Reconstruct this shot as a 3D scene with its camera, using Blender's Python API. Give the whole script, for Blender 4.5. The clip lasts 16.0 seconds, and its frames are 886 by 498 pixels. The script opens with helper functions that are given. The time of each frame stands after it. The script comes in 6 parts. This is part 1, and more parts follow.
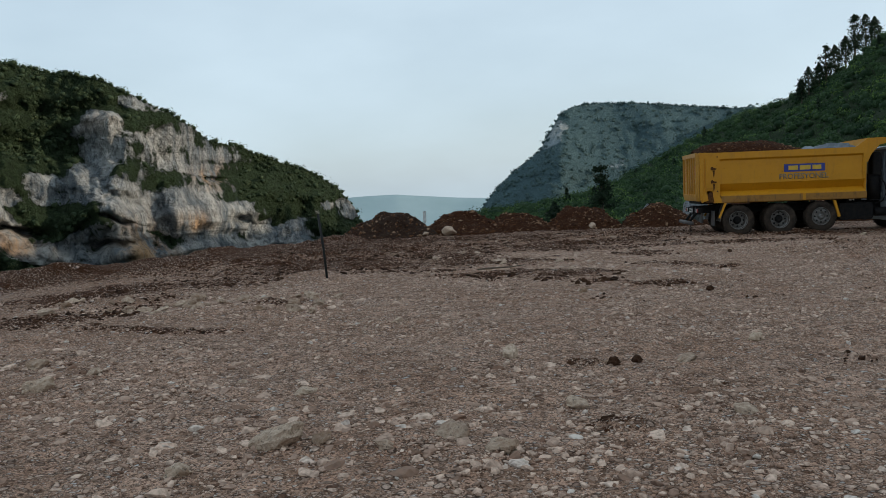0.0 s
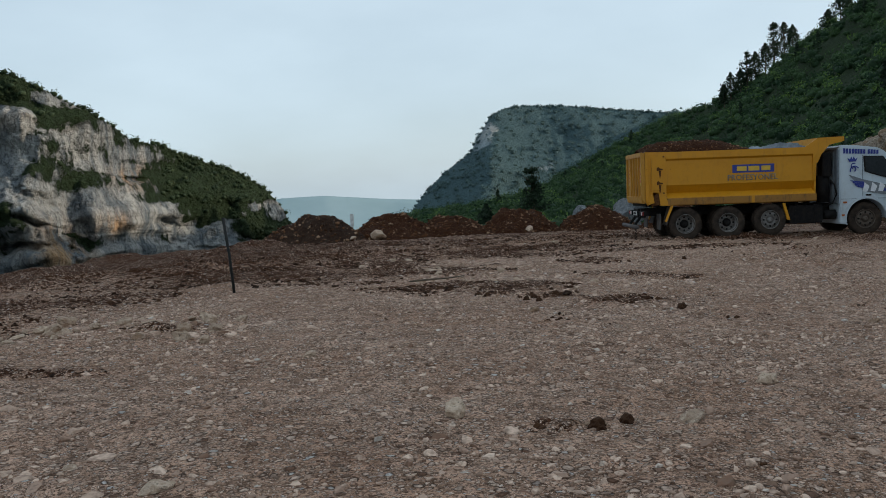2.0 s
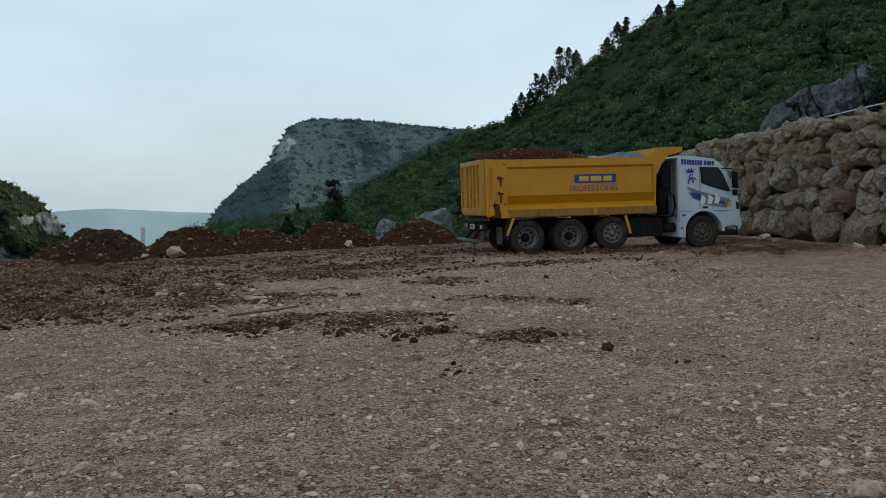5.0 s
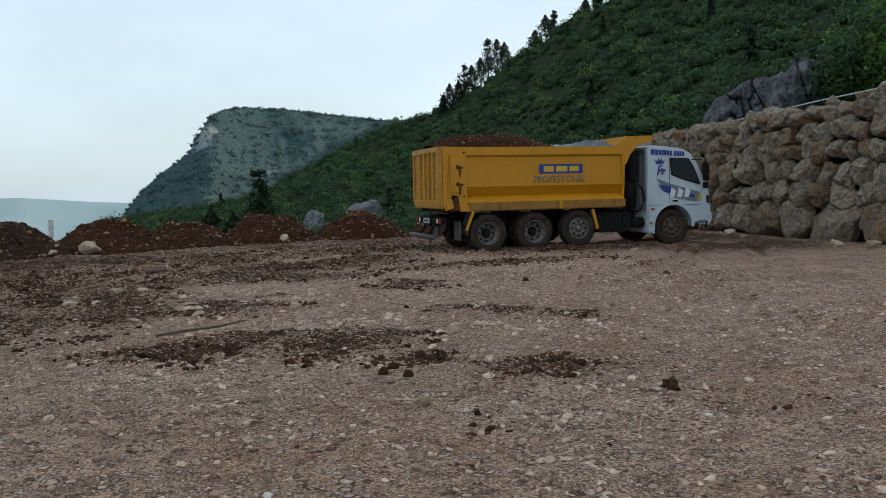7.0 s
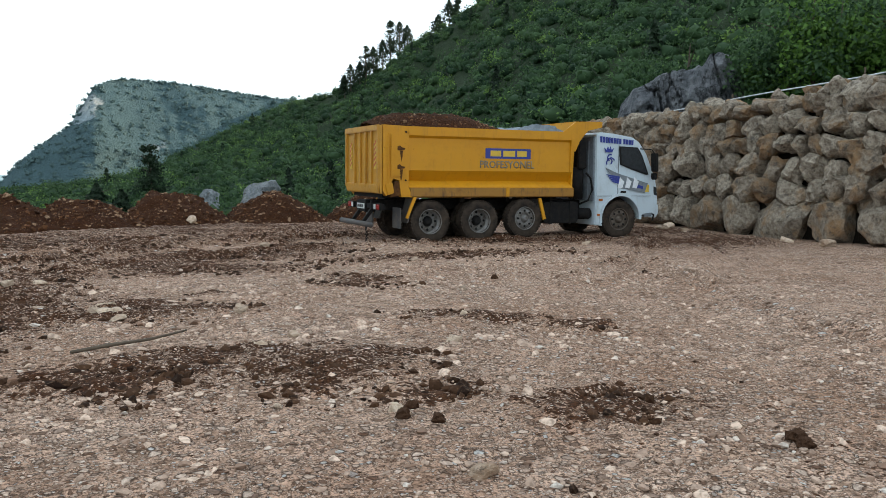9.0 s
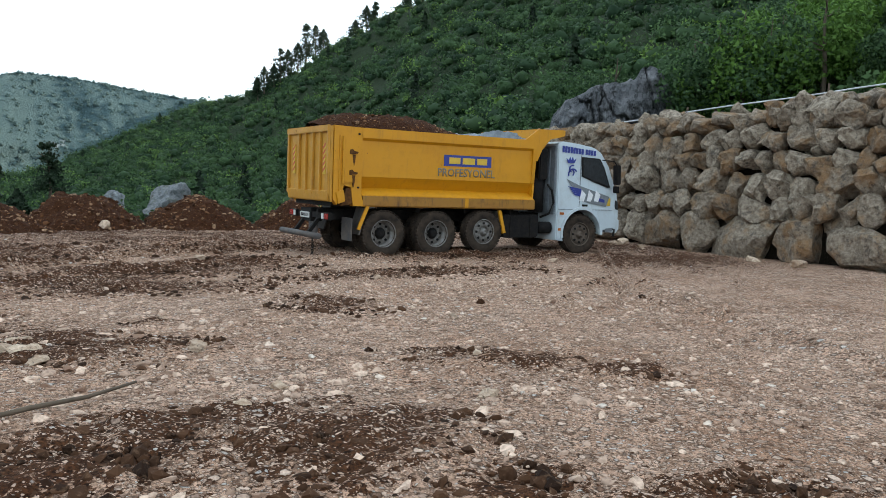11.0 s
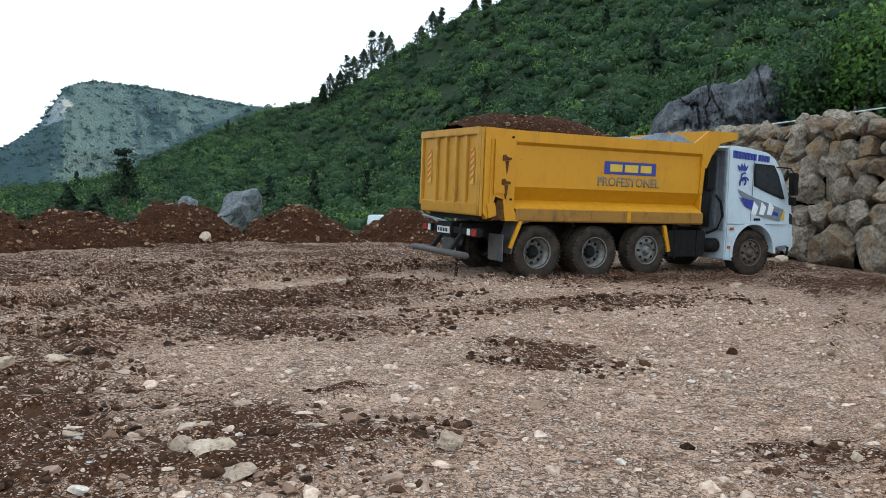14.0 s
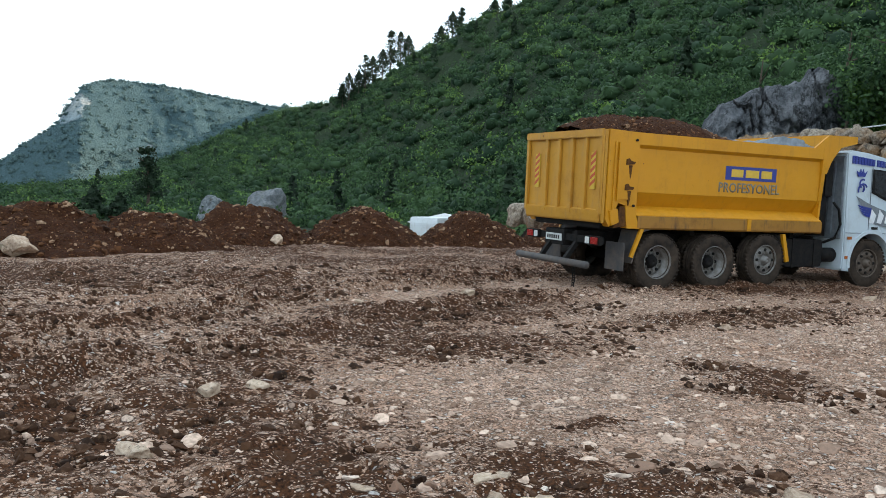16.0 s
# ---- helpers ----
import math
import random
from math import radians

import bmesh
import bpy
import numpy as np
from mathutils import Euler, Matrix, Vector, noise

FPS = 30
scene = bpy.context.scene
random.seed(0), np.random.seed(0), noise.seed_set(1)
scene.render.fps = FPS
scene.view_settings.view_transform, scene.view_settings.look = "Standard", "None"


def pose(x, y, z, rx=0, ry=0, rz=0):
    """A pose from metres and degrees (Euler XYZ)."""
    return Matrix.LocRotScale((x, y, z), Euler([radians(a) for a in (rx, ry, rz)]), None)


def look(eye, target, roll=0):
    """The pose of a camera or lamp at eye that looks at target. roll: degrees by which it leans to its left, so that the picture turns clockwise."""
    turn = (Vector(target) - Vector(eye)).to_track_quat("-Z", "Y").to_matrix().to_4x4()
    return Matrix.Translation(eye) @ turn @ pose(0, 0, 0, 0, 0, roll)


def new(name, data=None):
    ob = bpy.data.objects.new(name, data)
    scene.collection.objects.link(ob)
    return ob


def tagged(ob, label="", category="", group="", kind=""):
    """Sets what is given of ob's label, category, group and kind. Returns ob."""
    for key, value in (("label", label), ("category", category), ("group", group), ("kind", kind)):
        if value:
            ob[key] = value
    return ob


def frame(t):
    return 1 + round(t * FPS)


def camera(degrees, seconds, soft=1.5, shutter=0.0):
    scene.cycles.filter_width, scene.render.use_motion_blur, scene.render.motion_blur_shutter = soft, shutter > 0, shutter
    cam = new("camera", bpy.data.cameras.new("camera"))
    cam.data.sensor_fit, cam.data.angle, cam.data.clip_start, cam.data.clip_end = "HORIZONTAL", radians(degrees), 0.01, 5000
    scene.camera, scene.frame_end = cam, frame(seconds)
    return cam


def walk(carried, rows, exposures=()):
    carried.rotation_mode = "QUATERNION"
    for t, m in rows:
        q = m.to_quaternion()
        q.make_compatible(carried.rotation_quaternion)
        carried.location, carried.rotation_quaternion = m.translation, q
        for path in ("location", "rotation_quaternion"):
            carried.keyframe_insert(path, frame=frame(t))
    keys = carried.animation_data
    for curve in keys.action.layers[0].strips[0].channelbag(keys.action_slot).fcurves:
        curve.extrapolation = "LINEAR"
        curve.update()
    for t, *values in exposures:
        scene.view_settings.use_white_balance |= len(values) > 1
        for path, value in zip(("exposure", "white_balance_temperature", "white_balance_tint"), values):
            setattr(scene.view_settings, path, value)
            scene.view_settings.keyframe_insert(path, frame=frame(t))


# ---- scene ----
cam = camera(56.7, 16.0, soft=0.5)
METRES, EYE, TILT, LEAN, TURN = 17.553, 1.754, 1.449, 0.346, 6.6
ROWS = [
    (0.0, 0.0, 0.0, 0.0, -0.17, -5.3, 1.82),
    (0.5, 0.0051, 0.0345, -0.0009, -1.38, -4.43, 1.97),
    (1.0, 0.0038, 0.0687, -0.0014, -2.75, -4.42, 0.41),
    (1.5, 0.0058, 0.0988, -0.003, -3.9, -4.79, 0.7),
    (2.0, 0.0048, 0.13, -0.0036, -4.97, -5.34, 1.54),
    (2.5, 0.001, 0.1621, -0.004, -6.41, -5.38, 0.92),
    (3.0, 0.0015, 0.1929, -0.0062, -7.5, -5.35, 2.05),
    (3.5, -0.0022, 0.2232, -0.0099, -10.64, -5.26, 1.44),
    (4.0, -0.0046, 0.254, -0.0103, -14.74, -5.11, 0.84),
    (4.5, -0.0048, 0.2883, -0.0102, -16.03, -5.05, 1.25),
    (5.0, -0.0066, 0.3243, -0.0131, -18.94, -4.68, 0.86),
    (7.5, -0.0026, 0.4928, -0.0169, -26.51, -5.39, -0.13),
    (8.0, -0.0043, 0.5236, -0.0183, -29.59, -5.15, -0.95),
    (8.5, -0.005, 0.5551, -0.0185, -30.1, -6.13, -1.46),
    (9.0, -0.0098, 0.5864, -0.0197, -31.24, -6.34, -1.66),
    (9.5, -0.0084, 0.6157, -0.0224, -32.64, -6.16, -1.83),
    (12.0, 0.0018, 0.7628, -0.024, -38.76, -5.38, -3.83),
    (12.5, 0.0039, 0.7932, -0.0244, -36.7, -5.6, -3.02),
    (13.0, 0.0004, 0.823, -0.0265, -34.38, -5.57, -3.41),
    (13.5, -0.0045, 0.8512, -0.0258, -33.38, -5.43, -3.49),
    (14.0, -0.0083, 0.8811, -0.0265, -33.17, -5.38, -3.23),
    (14.5, -0.022, 0.908, -0.0284, -33.11, -5.17, -4.03),
    (15.0, -0.0378, 0.9312, -0.0284, -32.43, -5.14, -3.94),
    (15.5, -0.054, 0.9542, -0.0281, -30.64, -5.32, -2.91),
    (16.0, -0.0723, 0.9756, -0.0298, -32.25, -5.39, -3.7),
]
walk(cam, [(t, pose(0, 0, EYE, TILT, LEAN, TURN) @ pose(METRES * x, METRES * y, METRES * z, 90 + pitch, roll, yaw)) for t, x, y, z, yaw, pitch, roll in ROWS],
     [(0.0, 0.05, 6500, 10), (3.5, 0.05, 6500, 10), (5.2, 0.12, 6500, 10), (7.5, 0.50, 6700, 10), (8.5, 1.03, 6800, 10), (9.7, 1.18, 6800, 10), (12.5, 1.38, 6600, 10), (16.0, 1.33, 6600, 10)])

# ---- light ----
SUN_EL, SUN_AZ = 17.0, 84.0
world = bpy.data.worlds.new("sky")
scene.world = world
world.use_nodes = True
wn, wl = world.node_tree.nodes, world.node_tree.links
sky = wn.new("ShaderNodeTexSky")
sky.sky_type = 'NISHITA'
sky.sun_disc = False
sky.sun_elevation, sky.sun_rotation = radians(SUN_EL), radians(SUN_AZ)
sky.altitude, sky.air_density, sky.dust_density, sky.ozone_density = 300, 1.0, 2.5, 1.5
# thin high cloud over the whole sky
w_co = wn.new("ShaderNodeTexCoord")
w_map = wn.new("ShaderNodeMapping")
w_map.inputs["Scale"].default_value = (1, 1, 2.6)
w_noise = wn.new("ShaderNodeTexNoise")
w_noise.inputs["Scale"].default_value, w_noise.inputs["Detail"].default_value = 2.2, 5
w_ramp = wn.new("ShaderNodeMapRange")
w_ramp.inputs[1].default_value, w_ramp.inputs[2].default_value = 0.35, 0.8
w_ramp.inputs[3].default_value, w_ramp.inputs[4].default_value = 0.6, 0.92
w_mix = wn.new("ShaderNodeMix")
w_mix.data_type = 'RGBA'
w_mix.inputs[7].default_value = (5.7, 7.0, 7.9, 1)
wl.new(w_co.outputs["Generated"], w_map.inputs["Vector"])
wl.new(w_map.outputs["Vector"], w_noise.inputs["Vector"])
wl.new(w_noise.outputs["Fac"], w_ramp.inputs[0])
wl.new(w_ramp.outputs[0], w_mix.inputs[0])
wl.new(sky.outputs["Color"], w_mix.inputs[6])
wl.new(w_mix.outputs[2], wn["Background"].inputs["Color"])
wn["Background"].inputs["Strength"].default_value = 0.12
sun = new("sun", bpy.data.lights.new("sun", 'SUN'))
sun.data.energy, sun.data.angle, sun.data.color = 3.0, radians(0.6), (1.0, 0.86, 0.68)
sun.matrix_world = look((math.sin(radians(SUN_AZ)) * 100, math.cos(radians(SUN_AZ)) * 100, math.tan(radians(SUN_EL)) * 100), (0, 0, 0))


# ---- arithmetic ----
def hash3(i, j, k, seed):
    i, j, k = (np.asarray(a, np.int64) & 0xFFFFFF for a in (i, j, k))
    h = (i * 374761393 + j * 668265263 + k * 1274126177 + seed * 974634777) & 0xFFFFFFFF
    h = ((h ^ (h >> 13)) * 1274126177) & 0xFFFFFFFF
    h = ((h ^ (h >> 16)) * 224682251) & 0xFFFFFFFF
    return ((h ^ (h >> 15)) & 0xFFFFFF) / 0xFFFFFF


def vnoise(x, y, z=0.0, seed=0):
    """Smooth value noise, -1 to 1, on arrays."""
    x, y, z = np.broadcast_arrays(np.asarray(x, float), np.asarray(y, float), np.asarray(z, float))
    i, j, k = (np.floor(v).astype(np.int64) for v in (x, y, z))
    u, v, w = ((a - b) for a, b in ((x, i), (y, j), (z, k)))
    u, v, w = (a * a * (3 - 2 * a) for a in (u, v, w))
    out = 0
    for a in (0, 1):
        for b in (0, 1):
            for c in (0, 1):
                out = out + hash3(i + a, j + b, k + c, seed) * (u if a else 1 - u) * (v if b else 1 - v) * (w if c else 1 - w)
    return out * 2 - 1


def fbm(x, y, z=0.0, seed=0, octaves=4, gain=0.5):
    total, amp = 0, 1.0
    for o in range(octaves):
        total = total + amp * vnoise(np.asarray(x) * 2 ** o, np.asarray(y) * 2 ** o, np.asarray(z) * 2 ** o, seed + o)
        amp *= gain
    return total


def smooth(a, b, v):
    t = np.clip((np.asarray(v, float) - a) / (b - a), 0, 1)
    return t * t * (3 - 2 * t)


# ---- materials ----
class Nodes:
    """Short hand for a node material."""

    def __init__(self, name):
        self.m = bpy.data.materials.new(name)
        self.m.use_nodes = True
        self.t = self.m.node_tree
        self.bsdf = self.t.nodes["Principled BSDF"]
        self.out = self.t.nodes["Material Output"]
        self.co = self.t.nodes.new("ShaderNodeTexCoord").outputs["Object"]

    def put(self, socket, value):
        if hasattr(value, "links") or hasattr(value, "is_linked"):
            self.t.links.new(value, socket)
        elif isinstance(value, tuple) and len(value) == 3 and socket.type == 'RGBA':
            socket.default_value = (*value, 1)
        else:
            socket.default_value = value

    def noise(self, scale, detail=4, rough=0.55, stretch=None, offset=(0, 0, 0), vec=None):
        n = self.t.nodes.new("ShaderNodeTexNoise")
        n.inputs["Scale"].default_value, n.inputs["Detail"].default_value, n.inputs["Roughness"].default_value = scale, detail, rough
        mp = self.t.nodes.new("ShaderNodeMapping")
        mp.inputs["Scale"].default_value = stretch or (1, 1, 1)
        mp.inputs["Location"].default_value = offset
        self.t.links.new(vec or self.co, mp.inputs["Vector"])
        self.t.links.new(mp.outputs["Vector"], n.inputs["Vector"])
        return n.outputs["Fac"]

    def cells(self, scale, feature='F1', vec=None):
        n = self.t.nodes.new("ShaderNodeTexVoronoi")
        n.feature = feature
        n.inputs["Scale"].default_value = scale
        self.t.links.new(vec or self.co, n.inputs["Vector"])
        return n

    def ramp(self, fac, a, b, lo=0.0, hi=1.0):
        n = self.t.nodes.new("ShaderNodeMapRange")
        n.inputs[1].default_value, n.inputs[2].default_value, n.inputs[3].default_value, n.inputs[4].default_value = a, b, lo, hi
        self.put(n.inputs[0], fac)
        return n.outputs[0]

    def mix(self, fac, a, b, blend='MIX'):
        n = self.t.nodes.new("ShaderNodeMix")
        n.data_type, n.blend_type = 'RGBA', blend
        self.put(n.inputs[0], fac)
        self.put(n.inputs[6], a)
        self.put(n.inputs[7], b)
        return n.outputs[2]

    def math(self, op, a, b=0.0):
        n = self.t.nodes.new("ShaderNodeMath")
        n.operation = op
        self.put(n.inputs[0], a)
        self.put(n.inputs[1], b)
        return n.outputs[0]

    def attr(self, name):
        n = self.t.nodes.new("ShaderNodeAttribute")
        n.attribute_name = name
        return n.outputs["Fac"]

    def island(self):
        return self.t.nodes.new("ShaderNodeNewGeometry").outputs["Random Per Island"]

    def each(self):
        return self.t.nodes.new("ShaderNodeObjectInfo").outputs["Random"]

    def place(self):
        return self.t.nodes.new("ShaderNodeNewGeometry").outputs["Position"]

    def done(self, colour, rough=0.9, bump=None, strength=0.5, distance=0.02, metal=0.0, spec=0.3):
        self.put(self.bsdf.inputs["Base Color"], colour)
        self.put(self.bsdf.inputs["Roughness"], rough)
        self.put(self.bsdf.inputs["Metallic"], metal)
        self.bsdf.inputs["Specular IOR Level"].default_value = spec
        if bump is not None:
            b = self.t.nodes.new("ShaderNodeBump")
            b.inputs["Strength"].default_value, b.inputs["Distance"].default_value = strength, distance
            self.put(b.inputs["Height"], bump)
            self.t.links.new(b.outputs[0], self.bsdf.inputs["Normal"])
        return self.m


def m_ground():
    n = Nodes("gravel_ground")
    soil = n.attr("soil")
    wn_ = n.t.nodes.new("ShaderNodeTexNoise")
    wn_.inputs["Scale"].default_value, wn_.inputs["Detail"].default_value = 14, 3
    n.put(wn_.inputs["Vector"], n.co)
    sc = n.t.nodes.new("ShaderNodeVectorMath")
    sc.operation = 'SCALE'
    sc.inputs["Scale"].default_value = 0.075
    n.put(sc.inputs[0], wn_.outputs["Color"])
    ad = n.t.nodes.new("ShaderNodeVectorMath")
    ad.operation = 'ADD'
    n.put(ad.inputs[0], n.co)
    n.put(ad.inputs[1], sc.outputs[0])
    warped = ad.outputs[0]
    fine, mid, big = n.noise(38, 5, 0.7), n.noise(3.6, 7, 0.72), n.noise(0.42, 5, 0.62)
    # packed fines
    col = n.mix(n.ramp(big, 0.32, 0.68), (0.500, 0.288, 0.190), (0.725, 0.480, 0.356))
    col = n.mix(n.ramp(mid, 0.36, 0.56, 0.8, 0.0), col, (0.170, 0.094, 0.058))
    col = n.mix(n.ramp(fine, 0.48, 0.60, 0.0, 0.85), col, (0.095, 0.050, 0.030))
    # three sizes of stone; the dirt rim round each is darkened as contact shade
    rich = n.ramp(n.noise(0.75, 6, 0.7, offset=(6, 2, 0)), 0.34, 0.62, -0.16, 0.22)
    bump = n.math('ADD', n.math('MULTIPLY', fine, 0.35), n.math('MULTIPLY', mid, 0.9))
    dark = n.mix(n.ramp(fine, 0.38, 0.62), (0.014, 0.005, 0.002), (0.105, 0.041, 0.017))
    edge = n.math('ADD', soil, n.math('MULTIPLY', n.math('SUBTRACT', n.noise(3.6, 8, 0.78), 0.5), 2.6))
    edge = n.math('ADD', edge, n.math('MULTIPLY', n.math('SUBTRACT', n.noise(15, 4, 0.6, offset=(1, 1, 4)), 0.5), 2.4))
    wet = n.ramp(edge, 0.54, 0.66)
    col = n.mix(wet, col, dark)
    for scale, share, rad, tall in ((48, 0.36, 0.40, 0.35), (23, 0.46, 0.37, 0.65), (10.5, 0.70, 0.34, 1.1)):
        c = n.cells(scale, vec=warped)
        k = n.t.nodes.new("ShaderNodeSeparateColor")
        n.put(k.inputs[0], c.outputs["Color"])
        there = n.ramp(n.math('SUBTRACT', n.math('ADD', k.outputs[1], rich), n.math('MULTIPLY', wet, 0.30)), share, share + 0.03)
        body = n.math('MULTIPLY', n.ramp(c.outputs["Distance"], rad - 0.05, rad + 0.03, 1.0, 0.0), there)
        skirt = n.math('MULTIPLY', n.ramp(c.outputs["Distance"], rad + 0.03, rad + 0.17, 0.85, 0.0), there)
        tone = n.mix(n.ramp(k.outputs[0], 0.05, 0.7), (0.200, 0.106, 0.068), (0.770, 0.562, 0.445))
        tone = n.mix(n.ramp(k.outputs[2], 0.90, 0.95), tone, (0.66, 0.60, 0.56))
        tone = n.mix(n.ramp(fine, 0.50, 0.68, 0.0, 0.5), tone, (0.16, 0.095, 0.062))
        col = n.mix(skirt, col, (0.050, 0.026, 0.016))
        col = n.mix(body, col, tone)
        bump = n.math('ADD', bump, n.math('MULTIPLY', n.math('MULTIPLY', n.ramp(c.outputs["Distance"], 0.0, rad + 0.05, 1.0, 0.0), there), tall))
    film = n.ramp(n.noise(0.8, 8, 0.76, offset=(8, 1, 0)), 0.50, 0.66, 0.0, 0.4)
    col = n.mix(film, col, n.mix(1.0, col, (0.62, 0.48, 0.40), 'MULTIPLY'))
    lime = n.math('MULTIPLY', n.ramp(n.noise(1.5, 9, 0.82, offset=(3, 9, 0)), 0.62, 0.70, 0.0, 0.65), n.math('SUBTRACT', 1.0, n.math('MULTIPLY', wet, 0.7)))
    col = n.mix(lime, col, (0.56, 0.49, 0.46))
    return n.done(col, 0.95, bump, 1.0, 0.06, spec=0.10)


def m_stone(name, a, b, ochre, dirt=0.35, scale=1.0, by_island=False):
    """Pale limestone: two greys, ochre stains, dark pits."""
    n = Nodes(name)
    rnd = n.island() if by_island else n.each()
    pos = n.place()
    big, mid, fine = n.noise(1.6 * scale, 5, 0.6, vec=pos), n.noise(7 * scale, 6, 0.65, vec=pos), n.noise(40 * scale, 4, 0.6, vec=pos)
    col = n.mix(n.ramp(mid, 0.35, 0.65), a, b)
    col = n.mix(n.ramp(n.math('ADD', big, n.math('MULTIPLY', rnd, 0.28)), 0.66, 0.86, 0.0, 0.75), col, ochre)
    col = n.mix(n.ramp(rnd, 0.0, 1.0, 0.0, 0.75), col, n.mix(1.0, col, (0.50, 0.46, 0.44), 'MULTIPLY'))
    col = n.mix(n.ramp(n.noise(3.1 * scale, 6, 0.7, vec=pos, offset=(4, 1, 7)), 0.56, 0.66, 0.0, dirt + 0.35), col, (0.075, 0.062, 0.052))
    col = n.mix(n.ramp(fine, 0.54, 0.70, 0.0, 0.22), col, (0.64, 0.58, 0.50))
    col = n.mix(n.ramp(n.noise(8 * scale, 7, 0.75, vec=pos, offset=(2, 6, 1)), 0.56, 0.64, 0.0, 0.7), col, (0.06, 0.05, 0.042))
    h = n.math('ADD', n.math('MULTIPLY', mid, 1.0), n.math('MULTIPLY', fine, 0.35))
    return n.done(col, 0.92, h, 1.0, 0.10 / scale, spec=0.2)


def m_soil(name, a, b, stone):
    n = Nodes(name)
    pos = n.place()
    fine, mid = n.noise(24, 5, 0.65, vec=pos), n.noise(4, 5, 0.6, vec=pos)
    col = n.mix(n.ramp(fine, 0.3, 0.7), a, b)
    col = n.mix(n.ramp(mid, 0.4, 0.65, 0.0, 0.6), col, n.mix(1.0, col, (0.5, 0.42, 0.38), 'MULTIPLY'))
    c = n.cells(17, vec=pos)
    col = n.mix(n.ramp(n.math('ADD', c.outputs["Distance"], n.ramp(n.noise(13, 2, vec=pos), 0.3, 0.7, 0.35, 0.0)), 0.22, 0.34, 0.8, 0.0), col, stone)
    return n.done(col, 0.95, n.math('ADD', fine, n.ramp(c.outputs["Distance"], 0, 0.5, 0.8, 0.0)), 0.9, 0.05, spec=0.15)


def m_clods():
    n = Nodes("soil_clod")
    col = n.mix(n.island(), (0.014, 0.006, 0.003), (0.075, 0.034, 0.017))
    col = n.mix(n.ramp(n.noise(30, 3), 0.55, 0.7, 0.0, 0.6), col, (0.15, 0.085, 0.05))
    return n.done(col, 0.95, n.noise(60, 4), 0.6, 0.01, spec=0.15)


def m_pebbles():
    n = Nodes("limestone_pebble")
    r = n.island()
    col = n.mix(n.ramp(r, 0.0, 0.75), (0.21, 0.114, 0.074), (0.71, 0.510, 0.392))
    col = n.mix(n.ramp(r, 0.93, 1.0), col, (0.64, 0.56, 0.49))
    col = n.mix(n.ramp(n.noise(26, 4), 0.42, 0.68, 0.0, 0.65), col, (0.17, 0.115, 0.085))
    return n.done(col, 0.92, n.noise(70, 4), 0.6, 0.008, spec=0.2)


def m_soil_stone():
    n = Nodes("soil_coated_stone")
    r = n.island()
    col = n.mix(n.ramp(r, 0.0, 0.7), (0.022, 0.009, 0.005), (0.150, 0.062, 0.026))
    col = n.mix(n.ramp(r, 0.68, 1.0), col, (0.40, 0.26, 0.165))
    col = n.mix(n.ramp(n.noise(18, 4), 0.45, 0.65, 0.0, 0.6), col, (0.075, 0.035, 0.018))
    return n.done(col, 0.95, n.noise(40, 4), 0.6, 0.02, spec=0.15)


def m_leaf(name, dark, light, bright, share=0.06):
    n = Nodes(name)
    r = n.attr("tint")
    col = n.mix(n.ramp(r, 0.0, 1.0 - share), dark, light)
    col = n.mix(n.ramp(r, 1.0 - share, 1.0 - share * 0.6), col, bright)
    col = n.mix(n.ramp(n.island(), 0, 1, 0.0, 0.55), col, n.mix(1.0, col, (0.45, 0.5, 0.45), 'MULTIPLY'))
    mat = n.done(col, 0.75, spec=0.2)
    tr = n.t.nodes.new("ShaderNodeBsdfTranslucent")
    n.put(tr.inputs["Color"], col)
    ms = n.t.nodes.new("ShaderNodeMixShader")
    ms.inputs[0].default_value = 0.25
    n.t.links.new(n.bsdf.outputs[0], ms.inputs[1])
    n.t.links.new(tr.outputs[0], ms.inputs[2])
    n.t.links.new(ms.outputs[0], n.out.inputs["Surface"])
    return mat


def m_terrain():
    """Scrub and soil under the woods, with bare rock on the steep parts."""
    n = Nodes("scrub_terrain")
    pos = n.place()
    a, b = n.noise(0.12, 6, 0.65, vec=pos), n.noise(0.9, 5, 0.6, vec=pos)
    # greens kept near black, painting in the shadow under the trees
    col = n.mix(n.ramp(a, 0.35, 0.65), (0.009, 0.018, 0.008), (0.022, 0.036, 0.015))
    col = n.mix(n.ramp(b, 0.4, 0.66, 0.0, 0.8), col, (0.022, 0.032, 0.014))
    col = n.mix(n.ramp(n.noise(0.05, 6, 0.7, vec=pos, offset=(20, 3, 0)), 0.70, 0.76, 0.0, 0.6), col, (0.22, 0.21, 0.20))
    return n.done(col, 0.95, b, 0.8, 0.6, spec=0.1)


